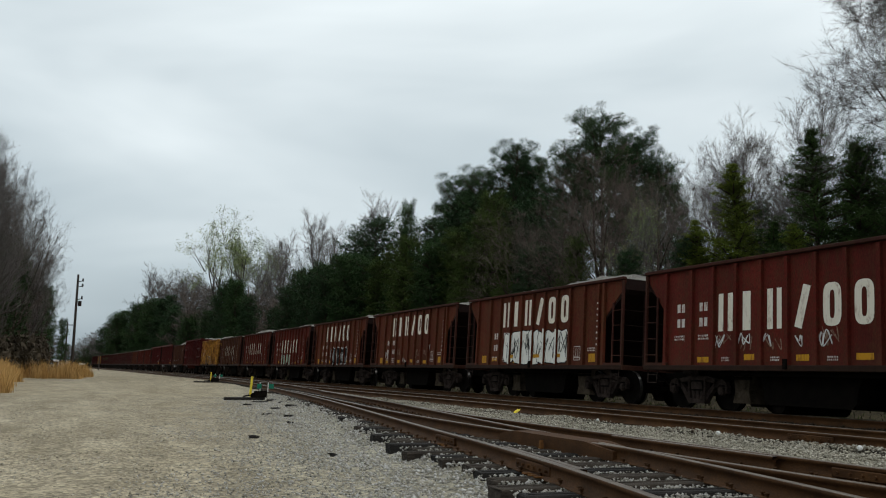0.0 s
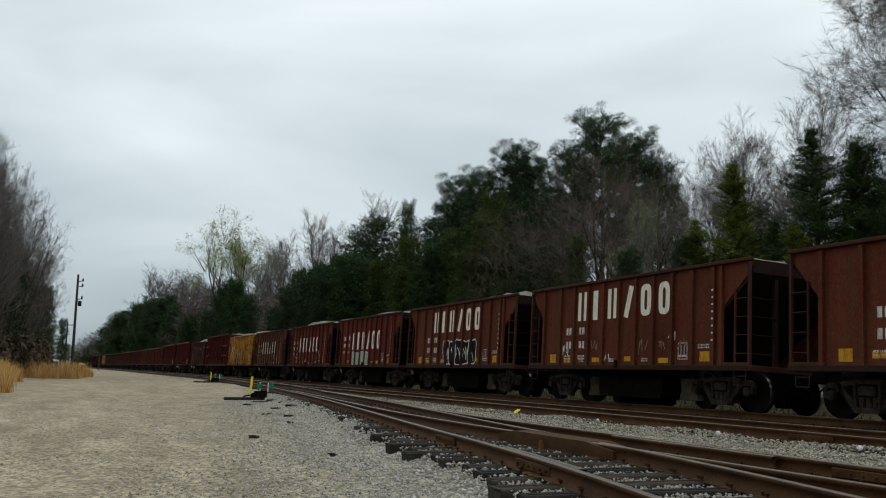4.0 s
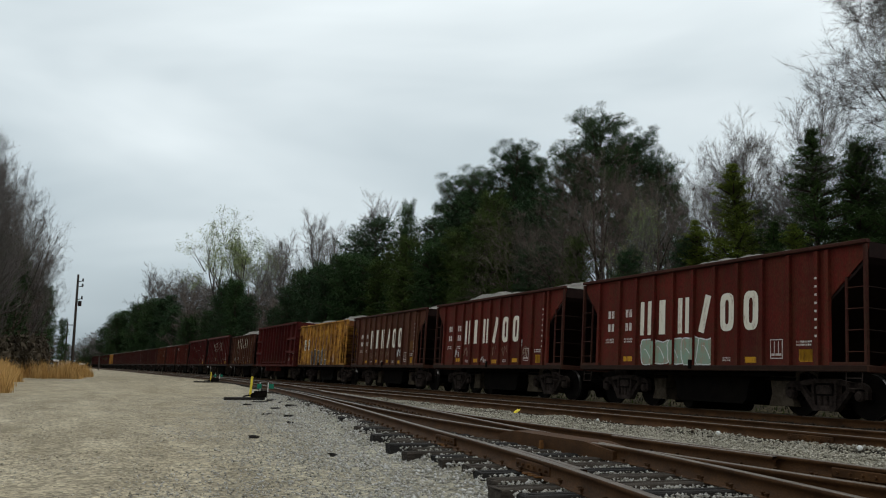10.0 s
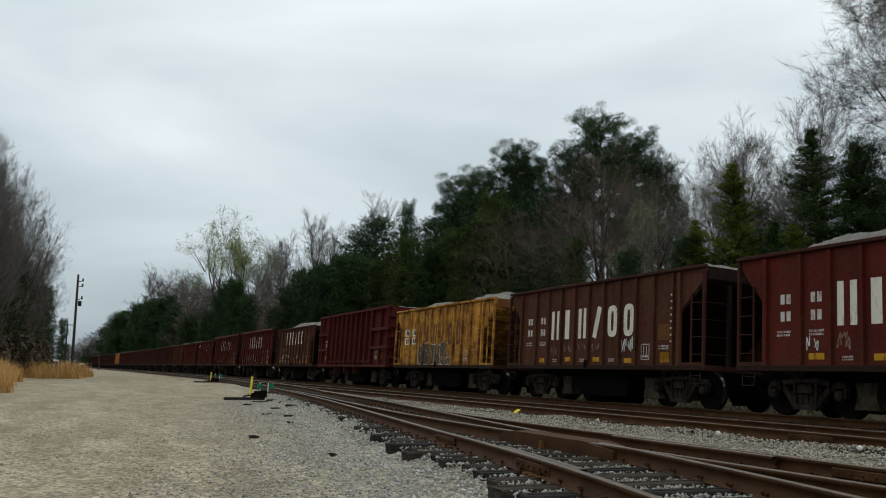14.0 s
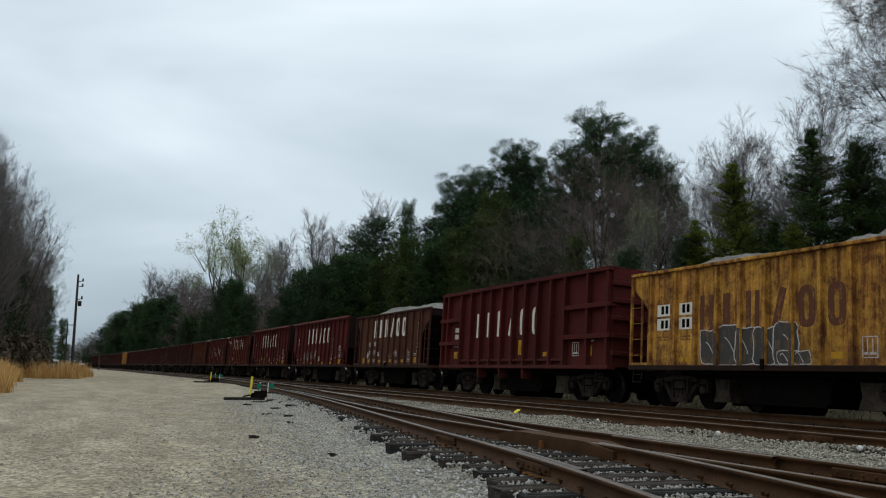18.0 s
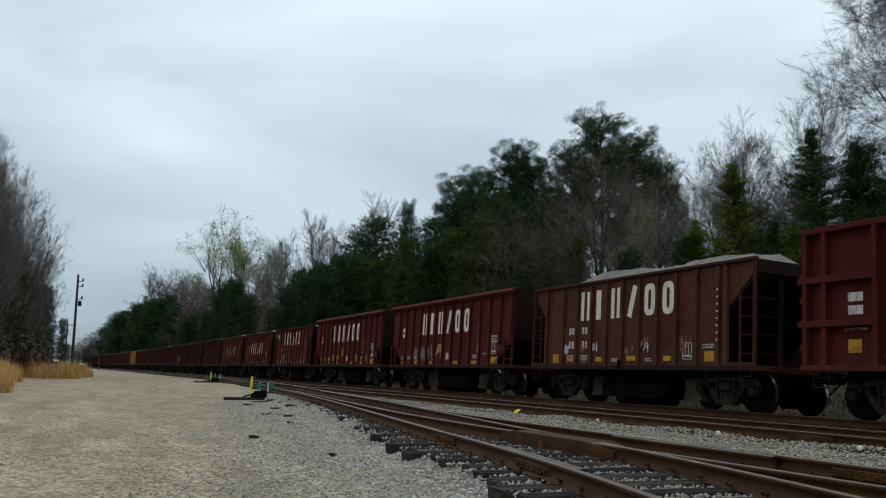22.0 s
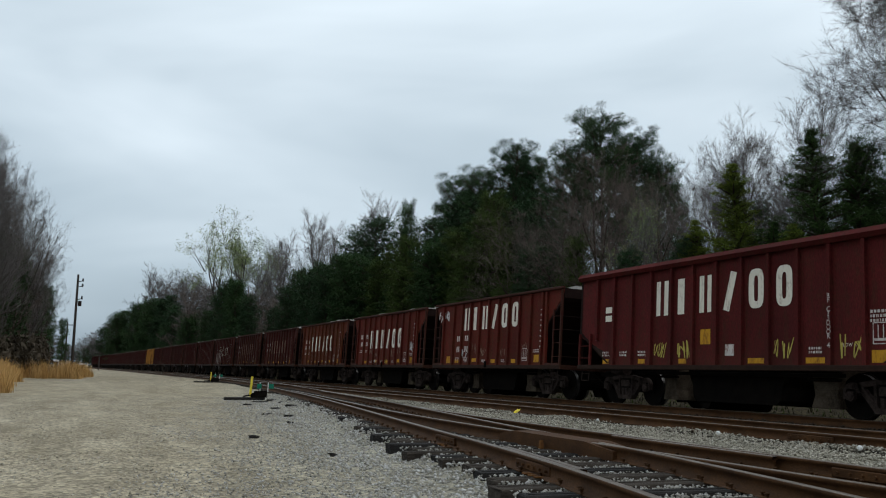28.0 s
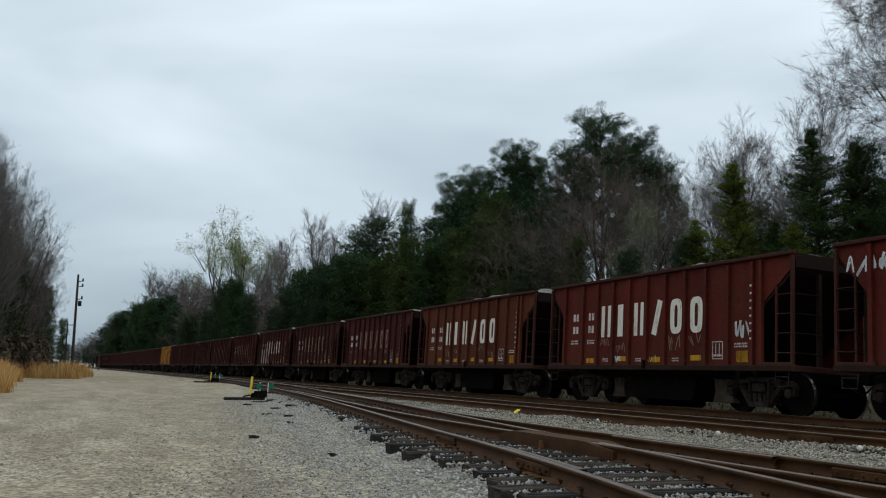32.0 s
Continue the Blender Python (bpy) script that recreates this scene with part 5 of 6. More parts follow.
def bare_tree_meshes(seed, angle=0.6, spread=0.7, up=0.06, bark=None, twig=None, low=0.32, stem=0.15, spray=4, fine=1.0, limbs=9, reach=3.6, last=4, top=7.0, wob=1.0):
    """A leafless broadleaf tree, 10 m high: trunk and limbs, and the twigs."""
    rng = random.Random(seed)
    segs, tips, trunk = [], [], []
    p, d, r = Vector((0, 0, -0.2)), Vector((0, 0, 1)), stem
    n = 14
    a = rng.uniform(0, 6.28)
    for i in range(n):
        d = (d + Vector((rng.gauss(0, 0.05), rng.gauss(0, 0.05), 0.12))).normalized()
        q = p + d * (top / n)
        r2 = stem * (1 - 0.78 * (i + 1) / n)
        trunk.append((tuple(p), tuple(q), r, r2))
        f = (i + 1) / n
        if f > low:
            for _ in range(max(1, round(limbs / (n * (1 - low))))):
                a += 2.4 + rng.uniform(-0.5, 0.5)
                t = angle * rng.uniform(0.75, 1.2) * (1.15 - 0.4 * f)
                nd = Vector((math.cos(a) * math.sin(t), math.sin(a) * math.sin(t), math.cos(t)))
                grow(rng, q, nd, reach * rng.uniform(0.75, 1.1) * (1.25 - 0.55 * f), max(r2 * 0.55, 0.02), 1, segs, tips, spread, up, last, wob)
        p, r = q, r2
    grow(rng, p, d, 2.2, r, 1, segs, tips, spread, up, last, wob)
    zmax = np.percentile([s[1][2] for s in segs], 99.5)
    k = 10.0 / max(zmax, 1)
    tv, tf = tubes(trunk, 8)
    v2, f2 = tubes([s for s in segs if s[2] > 0.018], 4)
    v, f = np.concatenate([tv, v2]), np.concatenate([tf, f2 + len(tv)])
    limb = mesh_np("trunk", v * k, f, bark or BARK_GREY, True)
    # twigs as slim blades, with a spray of finer ones at every tip
    g = np.random.default_rng(seed)
    thin = np.array([(*s[0], *s[1], s[2], s[3]) for s in segs if s[2] <= 0.018])
    V = [blade_quads(g, thin[:, :3], thin[:, 3:6], thin[:, 6] * fine, thin[:, 7] * fine)]
    TP = np.repeat(np.array([tuple(t[0]) for t in tips]), spray, 0)
    TD = np.repeat(np.array([tuple(t[1]) for t in tips]), spray, 0)
    m = len(TP)
    TP = TP - TD * g.uniform(0, 0.35, (m, 1))
    end = TP + (TD * 0.8 + g.normal(0, 0.38, (m, 3)) + np.array([0, 0, 0.12])) * g.uniform(0.10, 0.30, (m, 1))
    V.append(blade_quads(g, TP, end, np.full(m, 0.0032 * fine), np.full(m, 0.0012 * fine)))
    V = np.concatenate(V).reshape(-1, 3)
    twigs = mesh_np("crown", V * k, np.arange(len(V)).reshape(-1, 4), twig or TWIG)
    return limb, twigs, [(Vector(t[0]) * k, t[1]) for t in tips]


def leaves_at(tips, seed, mat, per=10, size=0.10, spread=0.22, keep=1.0):
    g = np.random.default_rng(seed)
    T = np.array([tuple(t[0]) for t in tips])
    T = T[g.uniform(0, 1, len(T)) < keep]
    C = np.repeat(T, per, 0) + g.normal(0, spread, (len(T) * per, 3))
    n = len(C)
    u = g.normal(0, 1, (n, 3))
    u /= np.linalg.norm(u, axis=1)[:, None]
    w = np.cross(u, g.normal(0, 1, (n, 3)))
    w /= np.linalg.norm(w, axis=1)[:, None]
    s = size * g.uniform(0.5, 1.3, (n, 1))
    V = np.stack([C - u * s, C + w * s * 0.55, C + u * s, C - w * s * 0.55], 1).reshape(-1, 3)
    return mesh_np("leaves", V, np.arange(n * 4).reshape(-1, 4), mat)


def needle_clump(g, centre, radius, n, length, flat=0.6, slim=0.085):
    """Blade triangles bristling out of a tuft, wound to face outwards, and the tuft's rounded normals."""
    d = g.normal(0, 1, (n, 3)) * np.array([1, 1, flat]) + np.array([0, 0, 0.22])
    d /= np.linalg.norm(d, axis=1)[:, None]
    base = centre + d * radius * g.uniform(0.02, 1.0, (n, 1)) ** 0.6 * np.array([1, 1, 0.8])
    aim = d + g.normal(0, 0.40, (n, 3))
    tip = base + aim * length * g.uniform(0.6, 1.1, (n, 1))
    side = np.cross(aim, g.normal(0, 1, (n, 3)))
    side /= np.linalg.norm(side, axis=1)[:, None] + 1e-9
    w = length * slim
    a, b = base - side * w, base + side * w
    nrm = d + np.array([0, 0, 0.25]) + g.normal(0, 0.22, (n, 3))
    nrm /= np.linalg.norm(nrm, axis=1)[:, None]
    flip = (np.cross(b - a, tip - a) * nrm).sum(1) < 0
    a[flip], b[flip] = b[flip].copy(), a[flip].copy()
    return np.stack([a, b, tip], 1), np.repeat(nrm[:, None], 3, 1)


def soft_mesh(name, pieces, mat):
    """Foliage triangles that shade like rounded tufts."""
    T = np.concatenate([p[0] for p in pieces], 0).reshape(-1, 3)
    N = np.concatenate([p[1] for p in pieces], 0).reshape(-1, 3)
    me = mesh_np(name, T, np.arange(len(T)).reshape(-1, 3), mat, True)
    if len(me.vertices) == len(N):
        me.normals_split_custom_set_from_vertices(N.tolist())
    return me


def pine_meshes(seed, start=0.38, width=1.5, dense=1.0, mat=None, cone=False, blade=0.12, slim=0.21, clumps=4.2, rise=0.35, tuft=0.20):
    """An evergreen 10 m high: bark trunk, forking limbs and rounded tufts of needles with gaps between."""
    rng = random.Random(seed)
    g = np.random.default_rng(seed)
    segs, pieces = [], []
    lean = (rng.uniform(-0.2, 0.2), rng.uniform(-0.2, 0.2))
    stemx = lambda z: Vector((lean[0] * z / 10 + 0.08 * math.sin(z * 0.7 + seed), lean[1] * z / 10, z))
    for i in range(12):
        a, b = -0.2 + 9.7 * i / 12, -0.2 + 9.7 * (i + 1) / 12
        segs.append((tuple(stemx(a)), tuple(stemx(b)), 0.14 * (1 - a / 11), 0.14 * (1 - b / 11)))
    # bare dead limbs under the crown
    if not cone:
        for _ in range(int(14 * start)):
            zz, aa = 10 * start * rng.uniform(0.35, 1.0), rng.uniform(0, 6.28)
            p = stemx(zz)
            segs.append((tuple(p), tuple(p + Vector((math.cos(aa), math.sin(aa), rng.uniform(-0.1, 0.3))) * rng.uniform(0.3, 0.9)), 0.018, 0.005))
    z = 10 * start
    a = rng.uniform(0, 6.28)
    while z < (9.8 if cone else 9.35):
        f = (z / 10 - start) / (1 - start)
        if cone:
            w = width * ((1.0 - f) ** 0.80 * 1.05 + 0.03) * rng.uniform(0.65, 1.25)
        else:
            w = width * math.sqrt(max(0.12, 1 - ((f - 0.38) / 0.68) ** 2))
        for _ in range(7 if cone else 4):
            a += 2.4 + rng.uniform(-0.6, 0.6)
            L = w * (rng.uniform(0.35, 1.15) if cone else rng.uniform(0.55, 1.06))
            if rng.random() < (0.18 if cone else 0.10):
                continue
            d = Vector((math.cos(a), math.sin(a), rng.uniform(-0.1, 0.35 if cone else 0.75) + rise * f)).normalized()
            p = stemx(z)
            q = p + d * L
            segs.append((tuple(p), tuple(q), 0.028, 0.008))
            m = max(2, int(L * clumps + rng.random()))
            side = Vector((-d.y, d.x, 0)).normalized()
            for k in range(m):
                t = 0.26 + 0.76 * (k + rng.random()) / m
                out = side * (rng.choice((-1, 1)) * rng.uniform(0.05, 0.36) * (0.5 * (1 - f) if cone else 1.0) * (0.5 + 0.7 * t))
                c = p + d * (L * t) + out + Vector((0, 0, rng.uniform(-0.06, 0.14) if cone else rng.uniform(-0.22, 0.34)))
                if not cone:
                    segs.append((tuple(p + d * (L * t * 0.86)), tuple(c), 0.010, 0.005))
                rad = (0.28 * (0.30 + 0.75 * (1 - f)) if cone else tuft) * rng.uniform(0.7, 1.3)
                pieces.append(needle_clump(g, np.array(c), rad, int((34 if cone else 58) * dense), blade, 0.6 if cone else 0.95, slim))
        z += rng.uniform(0.17, 0.27) if not cone else 0.21
    for _ in range(2 if cone else 8):
        c = np.array(stemx(9.65)) + g.normal(0, 0.03 if cone else 0.22, 3)
        pieces.append(needle_clump(g, c, 0.05 if cone else tuft, int(50 * dense), blade, slim=slim))
    v, f = tubes(segs, 5)
    limb = mesh_np("trunk", v, f, BARK_PINE, True)
    return limb, soft_mesh("crown", pieces, mat or NEEDLE)


def plant(name, meshes, x, y, h, label, category, group, turn, wide=1.0, extra=None, names=("trunk", "crown")):
    t = thing(name, label, category, group)
    s = (h - 0.3 - land(x, y)) * (0.93 if y < 50 else 0.975) / 10.0
    t.matrix_basis = Matrix.LocRotScale((x, y, land(x, y) - 0.05), Euler((0, 0, turn)), (s * wide, s * wide, s))
    for nm, me in zip(names, meshes):
        put(nm, me, t)
    return t


def make_trees():
    rng = random.Random(21)
    shades = lambda k: NEEDLE if k % 2 else NEEDLE_DARK
    pines = [pine_meshes(k, st, w, 1.6, NEEDLE_MID if k == 5 else shades(k), False, 0.092, 0.13, 4.6, 0.35, 0.24) for k, st, w in ((1, 0.45, 1.6), (2, 0.52, 1.5), (3, 0.32, 1.5), (4, 0.20, 1.6), (5, 0.12, 1.4))]
    fine_pines = [pine_meshes(k, st, w, 2.9, shades(k), False, 0.082, 0.085, 5.0, 0.35, 0.21) for k, st, w in ((1, 0.42, 1.75), (2, 0.46, 1.65), (3, 0.32, 1.6))]
    cheap = [pine_meshes(k, st, w, 0.60, shades(k), False, 0.12, 0.20, 3.8, 0.35, 0.30) for k, st, w in ((6, 0.30, 1.5), (7, 0.18, 1.6), (8, 0.10, 1.5))]
    full = [pine_meshes(k, 0.06, 1.5, 0.70, m, False, 0.12, 0.20, 4.2, 0.35, 0.30) for k, m in ((16, NEEDLE_DARK), (17, NEEDLE))]
    cedars = [pine_meshes(k, 0.04, w, 1.9, m, True, 0.088, 0.11, 5.6, r) for k, w, m, r in ((11, 2.3, NEEDLE_FRESH, 0.5), (12, 2.1, NEEDLE_FRESH, 0.6), (13, 1.9, NEEDLE_LIME, 0.9))]
    bares = [bare_tree_meshes(31, 0.62, 0.62, 0.06, None, None, 0.26, 0.16, 4, 0.9, 15, 3.3), bare_tree_meshes(32, 0.50, 0.55, 0.06, None, None, 0.20, 0.16, 4, 0.9, 18, 3.1), bare_tree_meshes(33, 1.0, 0.80, 0.02, None, None, 0.46, 0.13, 14, 0.66, 28, 3.7, 4, 7.0, 1.5), bare_tree_meshes(34, 0.40, 0.50, 0.06, None, None, 0.28, 0.14, 3, 0.9, 13, 2.8)]
    far_bares = [bare_tree_meshes(35, 0.6, 0.7, 0.06, None, None, 0.25, 0.16, 1, 1.8), bare_tree_meshes(36, 0.5, 0.65, 0.06, None, None, 0.35, 0.14, 1, 1.8, 8, 3.2)]
    reds = [bare_tree_meshes(k, 0.7, 0.75, 0.05, BARK_PINE, TWIG_RED, 0.22, 0.12, 3, 0.95) for k in (41, 42)]
    thickets = [bare_tree_meshes(k, 0.45, 0.6, 0.07, BARK_GREY, TWIG_RED if k == 51 else TWIG, 0.08, 0.07, 5, 2.4, 12, 2.4, 3) for k in (51, 52)]
    fan = bare_tree_meshes(64, 0.62, 0.50, 0.05, None, TWIG, 0.45, 0.19, 3, 2.0, 9, 4.8, 3, 4.0)
    buds = leaves_at(fan[2], 5, BUDS, 50, 0.036, 0.17, 0.95)
    thin_buds = leaves_at(bares[3][2], 6, BUDS, 2, 0.04, 0.12, 0.6)
    g1 = "trees of the wood behind the train"

    def pine(x, y, h, kind=None, wide=1.0, deep=False, fine=False):
        k = kind if kind is not None else rng.randrange(5)
        plant("pine_tree", fine_pines[k % 3] if fine else cheap[k % 3] if deep or y > 76 else pines[k], x, y, h, "tall dark green pine in the wood", "tree", g1, rng.uniform(0, 6), wide)

    def bare(x, y, h, k=None, wide=1.0, group=g1, label="leafless grey broadleaf tree in early spring"):
        k = k if k is not None else rng.choice((0, 1, 3))
        m = far_bares[k % 2] if y > 100 else bares[k]
        plant("bare_tree", m[:2], x, y, h, label, "tree", group, rng.uniform(0, 6), wide)

    # pines on the skyline
    for x, y, h in [(30.0, 45.7, 18.8), (33.0, 46.2, 17.9), (28.0, 46.1, 16.5), (31.0, 59.5, 19.4), (30.0, 62.9, 18.2), (33.0, 74.6, 20.2), (34.0, 61.0, 19.0)]:
        pine(x, y, h, rng.randrange(3), 1.0, False, True)
    pine(36.0, 95.1, 21.4, 1, 0.6)
    for x, y, h in [(30.0, 88.5, 18.1), (32.0, 102.9, 18.8), (27.0, 73.4, 12.5), (27.0, 100.0, 13.6), (26.0, 106.8, 11.4), (25.0, 60.7, 11.2), (27.0, 54.4, 14.1), (34.0, 44.9, 16.0), (30.0, 25.8, 12.0)]:
        pine(x, y, h, rng.choice((2, 3, 4)), 1.4 if y > 58 else 1.0)
    for x, y, h in [(24.0, 30.0, 7.5), (23.0, 32.8, 7.3), (25.0, 40.3, 9.1), (24.0, 44.0, 8.9), (24.0, 78.9, 9.2), (26.0, 119.6, 9.7), (30.0, 161.7, 14.6), (34.0, 36.3, 11.4), (24.0, 52.5, 9.3)]:
        pine(x, y, h, rng.choice((3, 4)), 1.15)
    for x, y, h in [(24.2, 145.0, 15.8), (20.1, 200.0, 17.0), (19.4, 160.0, 9.9), (16.4, 230.0, 17.0), (12.8, 250.0, 15.6), (18.4, 215.0, 17.2), (10.1, 270.0, 12.2), (21.8, 150.0, 10.9)]:
        pine(x, y, h, rng.choice((3, 4)), 1.6)
    for x, y, h, k in [(27.0, 25.6, 12.0, 0), (28.0, 24.6, 11.2, 1), (25.3, 28.6, 10.9, 2), (24.0, 29.4, 8.3, 2), (23.9, 23.8, 7.2, 2), (26.0, 26.8, 8.0, 1), (29.0, 23.2, 11.4, 0)]:
        plant("cedar_tree", cedars[k], x, y, h, "yellow-green young conifer at the wood's edge" if k == 2 else "dark green cedar at the wood's edge", "tree", g1, rng.uniform(0, 6), 1.75 if k == 2 else 1.45)
    for x, y, h in [(25.4, 36.5, 6.8), (24.8, 40.0, 6.0), (24.4, 44.0, 6.4), (23.9, 47.5, 6.6), (24.2, 33.2, 5.6)]:
        pine(x, y, h, 4, 1.2)
    # leafless trees
    for x, y, h, k in [(29.2, 20.2, 20.5, 2), (32.0, 29.3, 13.6, 0), (36.0, 36.5, 15.0, 1), (33.0, 36.0, 15.8, 1), (38.0, 45.3, 17.2, 0), (31.0, 40.0, 12.5, 0), (40.0, 120.5, 27.5, 3), (33.0, 128.5, 25.6, 3), (32.0, 138.9, 23.6, 1), (36.0, 125.4, 23.3, 3)]:
        bare(x, y, h, k, 0.86 if k == 2 else 1.0)
    for x, y, h in [(23.6, 210.0, 23.7), (26.6, 200.0, 22.2), (21.4, 220.0, 21.1), (36.0, 40.7, 14.8), (38.0, 36.7, 19.6), (34.0, 161.2, 23.2), (40.0, 49.7, 17.9)]:
        bare(x, y, h, 3)
    for x, y, h in [(26.0, 39.4, 14.0), (25.0, 41.4, 11.5), (27.5, 37.0, 12.5), (28.0, 42.5, 13.5), (25.5, 47.0, 12.0)]:
        plant("bare_tree", reds[rng.randrange(2)][:2], x, y, h, "leafless reddish-brown tree before the pines", "tree", g1, rng.uniform(0, 6), 1.1)
    for x, y, h in [(25.9, 150.0, 26.0)]:
        plant("budding_tree", (*fan[:2], buds), x, y, h, "tall tree in pale green spring bud", "tree", g1, 2.0, 1.12, names=("trunk", "crown", "leaves"))
    bare(32.0, 155.0, 24.5, 1, 0.9)
    bare(35.5, 158.0, 24.0, 1, 0.9)
    plant("budding_tree", (*bares[3][:2], thin_buds), 24.0, 33.8, 10.2, "slender tree in thin yellow-green bud", "tree", g1, 1.0, 1.0, names=("trunk", "crown", "leaves"))
    # dense dark conifers along the edge of the wood, down the line
    for x, y, h, wd in [(14.6, 310, 17.0, 1.9), (16.7, 285, 18.3, 1.9), (17.7, 250, 18.2, 1.8), (18.7, 225, 17.0, 1.7), (19.1, 200, 15.8, 1.7), (20.7, 190, 14.2, 1.6), (17.9, 215, 13.5, 1.8), (16.9, 240, 14.0, 1.8), (21.3, 170, 10.6, 1.5), (20.6, 130, 13.0, 1.25), (21.4, 123, 13.6, 1.2), (22.1, 118, 11.0, 1.3), (21.4, 92, 9.9, 1.5), (22.6, 88, 11.0, 1.5), (22.8, 82, 11.0, 1.5), (23.6, 79, 12.3, 1.4)]:
        plant("pine_tree", full[int(y) % 2], x, y, h, "dense dark green conifer at the wood's edge", "tree", g1, rng.uniform(0, 6), wd)
    # the wood closing in on the far bend
    for k in range(30):
        y = 165 + k * 4.2 + rng.uniform(-3, 3)
        edge = 18.5 - (y - 165) * 0.062
        pine(edge + rng.uniform(1, 9), y, rng.uniform(8.5, 13.5) * (1.05 - 0.002 * (y - 165)), rng.randrange(3), 1.7)
    # deeper rows of the wood
    for k in range(27):
        y = 24 + k * 5.9 + rng.uniform(-2, 2)
        x = 38 + rng.uniform(0, 16)
        if 0.60 < x / y < 1.25:
            continue
        h = min(15.5, 8 + (y - 20) * 0.09) * rng.uniform(0.75, 1.0)
        if k % 3 == 0:
            plant("bare_tree", thickets[1][:2], x, y, h * 1.1, "leafless grey broadleaf tree in early spring", "tree", g1, rng.uniform(0, 6), 1.5)
        else:
            pine(x, y, h, rng.choice((2, 3, 4)), 1.3, True)
    for k in range(25):
        y = 36 + k * 4.9 + rng.uniform(-1.5, 1.5)
        if y < 46:
            continue
        if y > 96 and k % 2:
            plant("bare_tree", thickets[0][:2], 25.5 + rng.uniform(0, 8), y, rng.uniform(10, 15), "leafless grey broadleaf tree in early spring", "tree", g1, rng.uniform(0, 6), 1.6)
            continue
        pine(25.5 + rng.uniform(0, 8), y, rng.uniform(6.5, 10.0) * min(1.4, 0.75 + y / 150), rng.choice((3, 4)), 1.35, k % 2 == 1)
    # taller pines closing the gaps behind
    for x, y, h in [(35, 66, 17), (38, 72, 17.5), (34, 82, 17.5), (38, 88, 18), (29.5, 60.5, 15.0), (31.0, 67.0, 17.0), (29.0, 55.5, 14.0), (30.5, 53.0, 14.5), (32.5, 70.5, 17.0)]:
        pine(x, y, h, rng.choice((2, 3)), 1.3, True)
    # young pines filling the edge of the wood
    for k in range(22):
        y = 49 + k * 2.6
        pine(25.0 + rng.uniform(0, 5.5), y, rng.uniform(8.0, 12.0) * (1 + (y - 49) / 220), 4, 1.25, k % 3 == 0)
    # hazy leafless crowns above the far pines
    for k in range(12):
        y = 232 + k * 2.5
        x = (0.082 + 0.095 * ((k * 5) % 12) / 12) * y
        plant("bare_tree", thickets[1][:2], x, y, rng.uniform(24, 28), "distant grey leafless tree", "tree", g1, rng.uniform(0, 6), 1.35)
    for k in range(15):
        y = 164 + (k * 7) % 18
        x = (0.125 + 0.15 * k / 15) * y
        plant("bare_tree", thickets[k % 2][:2], x, y, rng.uniform(15, 19) + k * 0.15, "distant grey leafless tree", "tree", g1, rng.uniform(0, 6), 1.7)
    # the stand across the vehicle track
    g2 = "trees across the gravel track"
    for x, y, h in [(-5.9, 75.0, 19.3), (-5.0, 80.0, 19.5), (-4.4, 85.0, 18.6), (-3.6, 90.0, 15.8), (-3.0, 95.0, 13.6), (-6.6, 70.0, 18.6), (-8.0, 66.0, 18.6), (-6.4, 88, 20), (-5.4, 71, 17), (-3.9, 93, 18), (-7.2, 80, 20)]:
        bare(x, y, h, rng.choice((0, 1, 3)), 0.80, g2)
    for k in range(24):
        y = 66 + k * 1.6
        x = -7.0 + (y - 66) * 0.118 - rng.uniform(0, 3.4) * (k % 3 > 0)
        plant("bare_tree", thickets[k % 2][:2], x, y, rng.uniform(8.0, 12.8), "dense leafless brown thicket tree", "tree", g2, rng.uniform(0, 6), 1.0)
    for x, y, h in [(-5.6, 76, 11.5), (-4.6, 86, 12.0), (-7.0, 70, 9), (-3.4, 98, 11), (-5.5, 91, 13.5), (-4.8, 99, 13), (-6.5, 83, 12.5), (-3.9, 106, 12), (-8, 76, 12), (-5.0, 81, 12), (-4.2, 85.5, 11), (-5.9, 73, 11), (-2.4, 112, 10), (-3.2, 118, 11), (-0.4, 150, 8.5), (-2.6, 130, 12)]:
        pine(x, y, h, 4, 0.8, True)
    # far woods round the bend
    for x, y, h in [(6.2, 300.0, 10.1), (9.6, 330.0, 13.0), (14.0, 300.0, 14.8), (4.3, 280.0, 7.8), (1.8, 260.0, 6.5), (-1, 270, 9), (-6, 260, 14), (8, 310, 11)]:
        bare(x, y, h, None, 1.8, "far woods round the bend", "distant grey leafless tree")
        pine(x + 1.5, y + 12, h * 0.8, 4, 2.0)


make_trees()


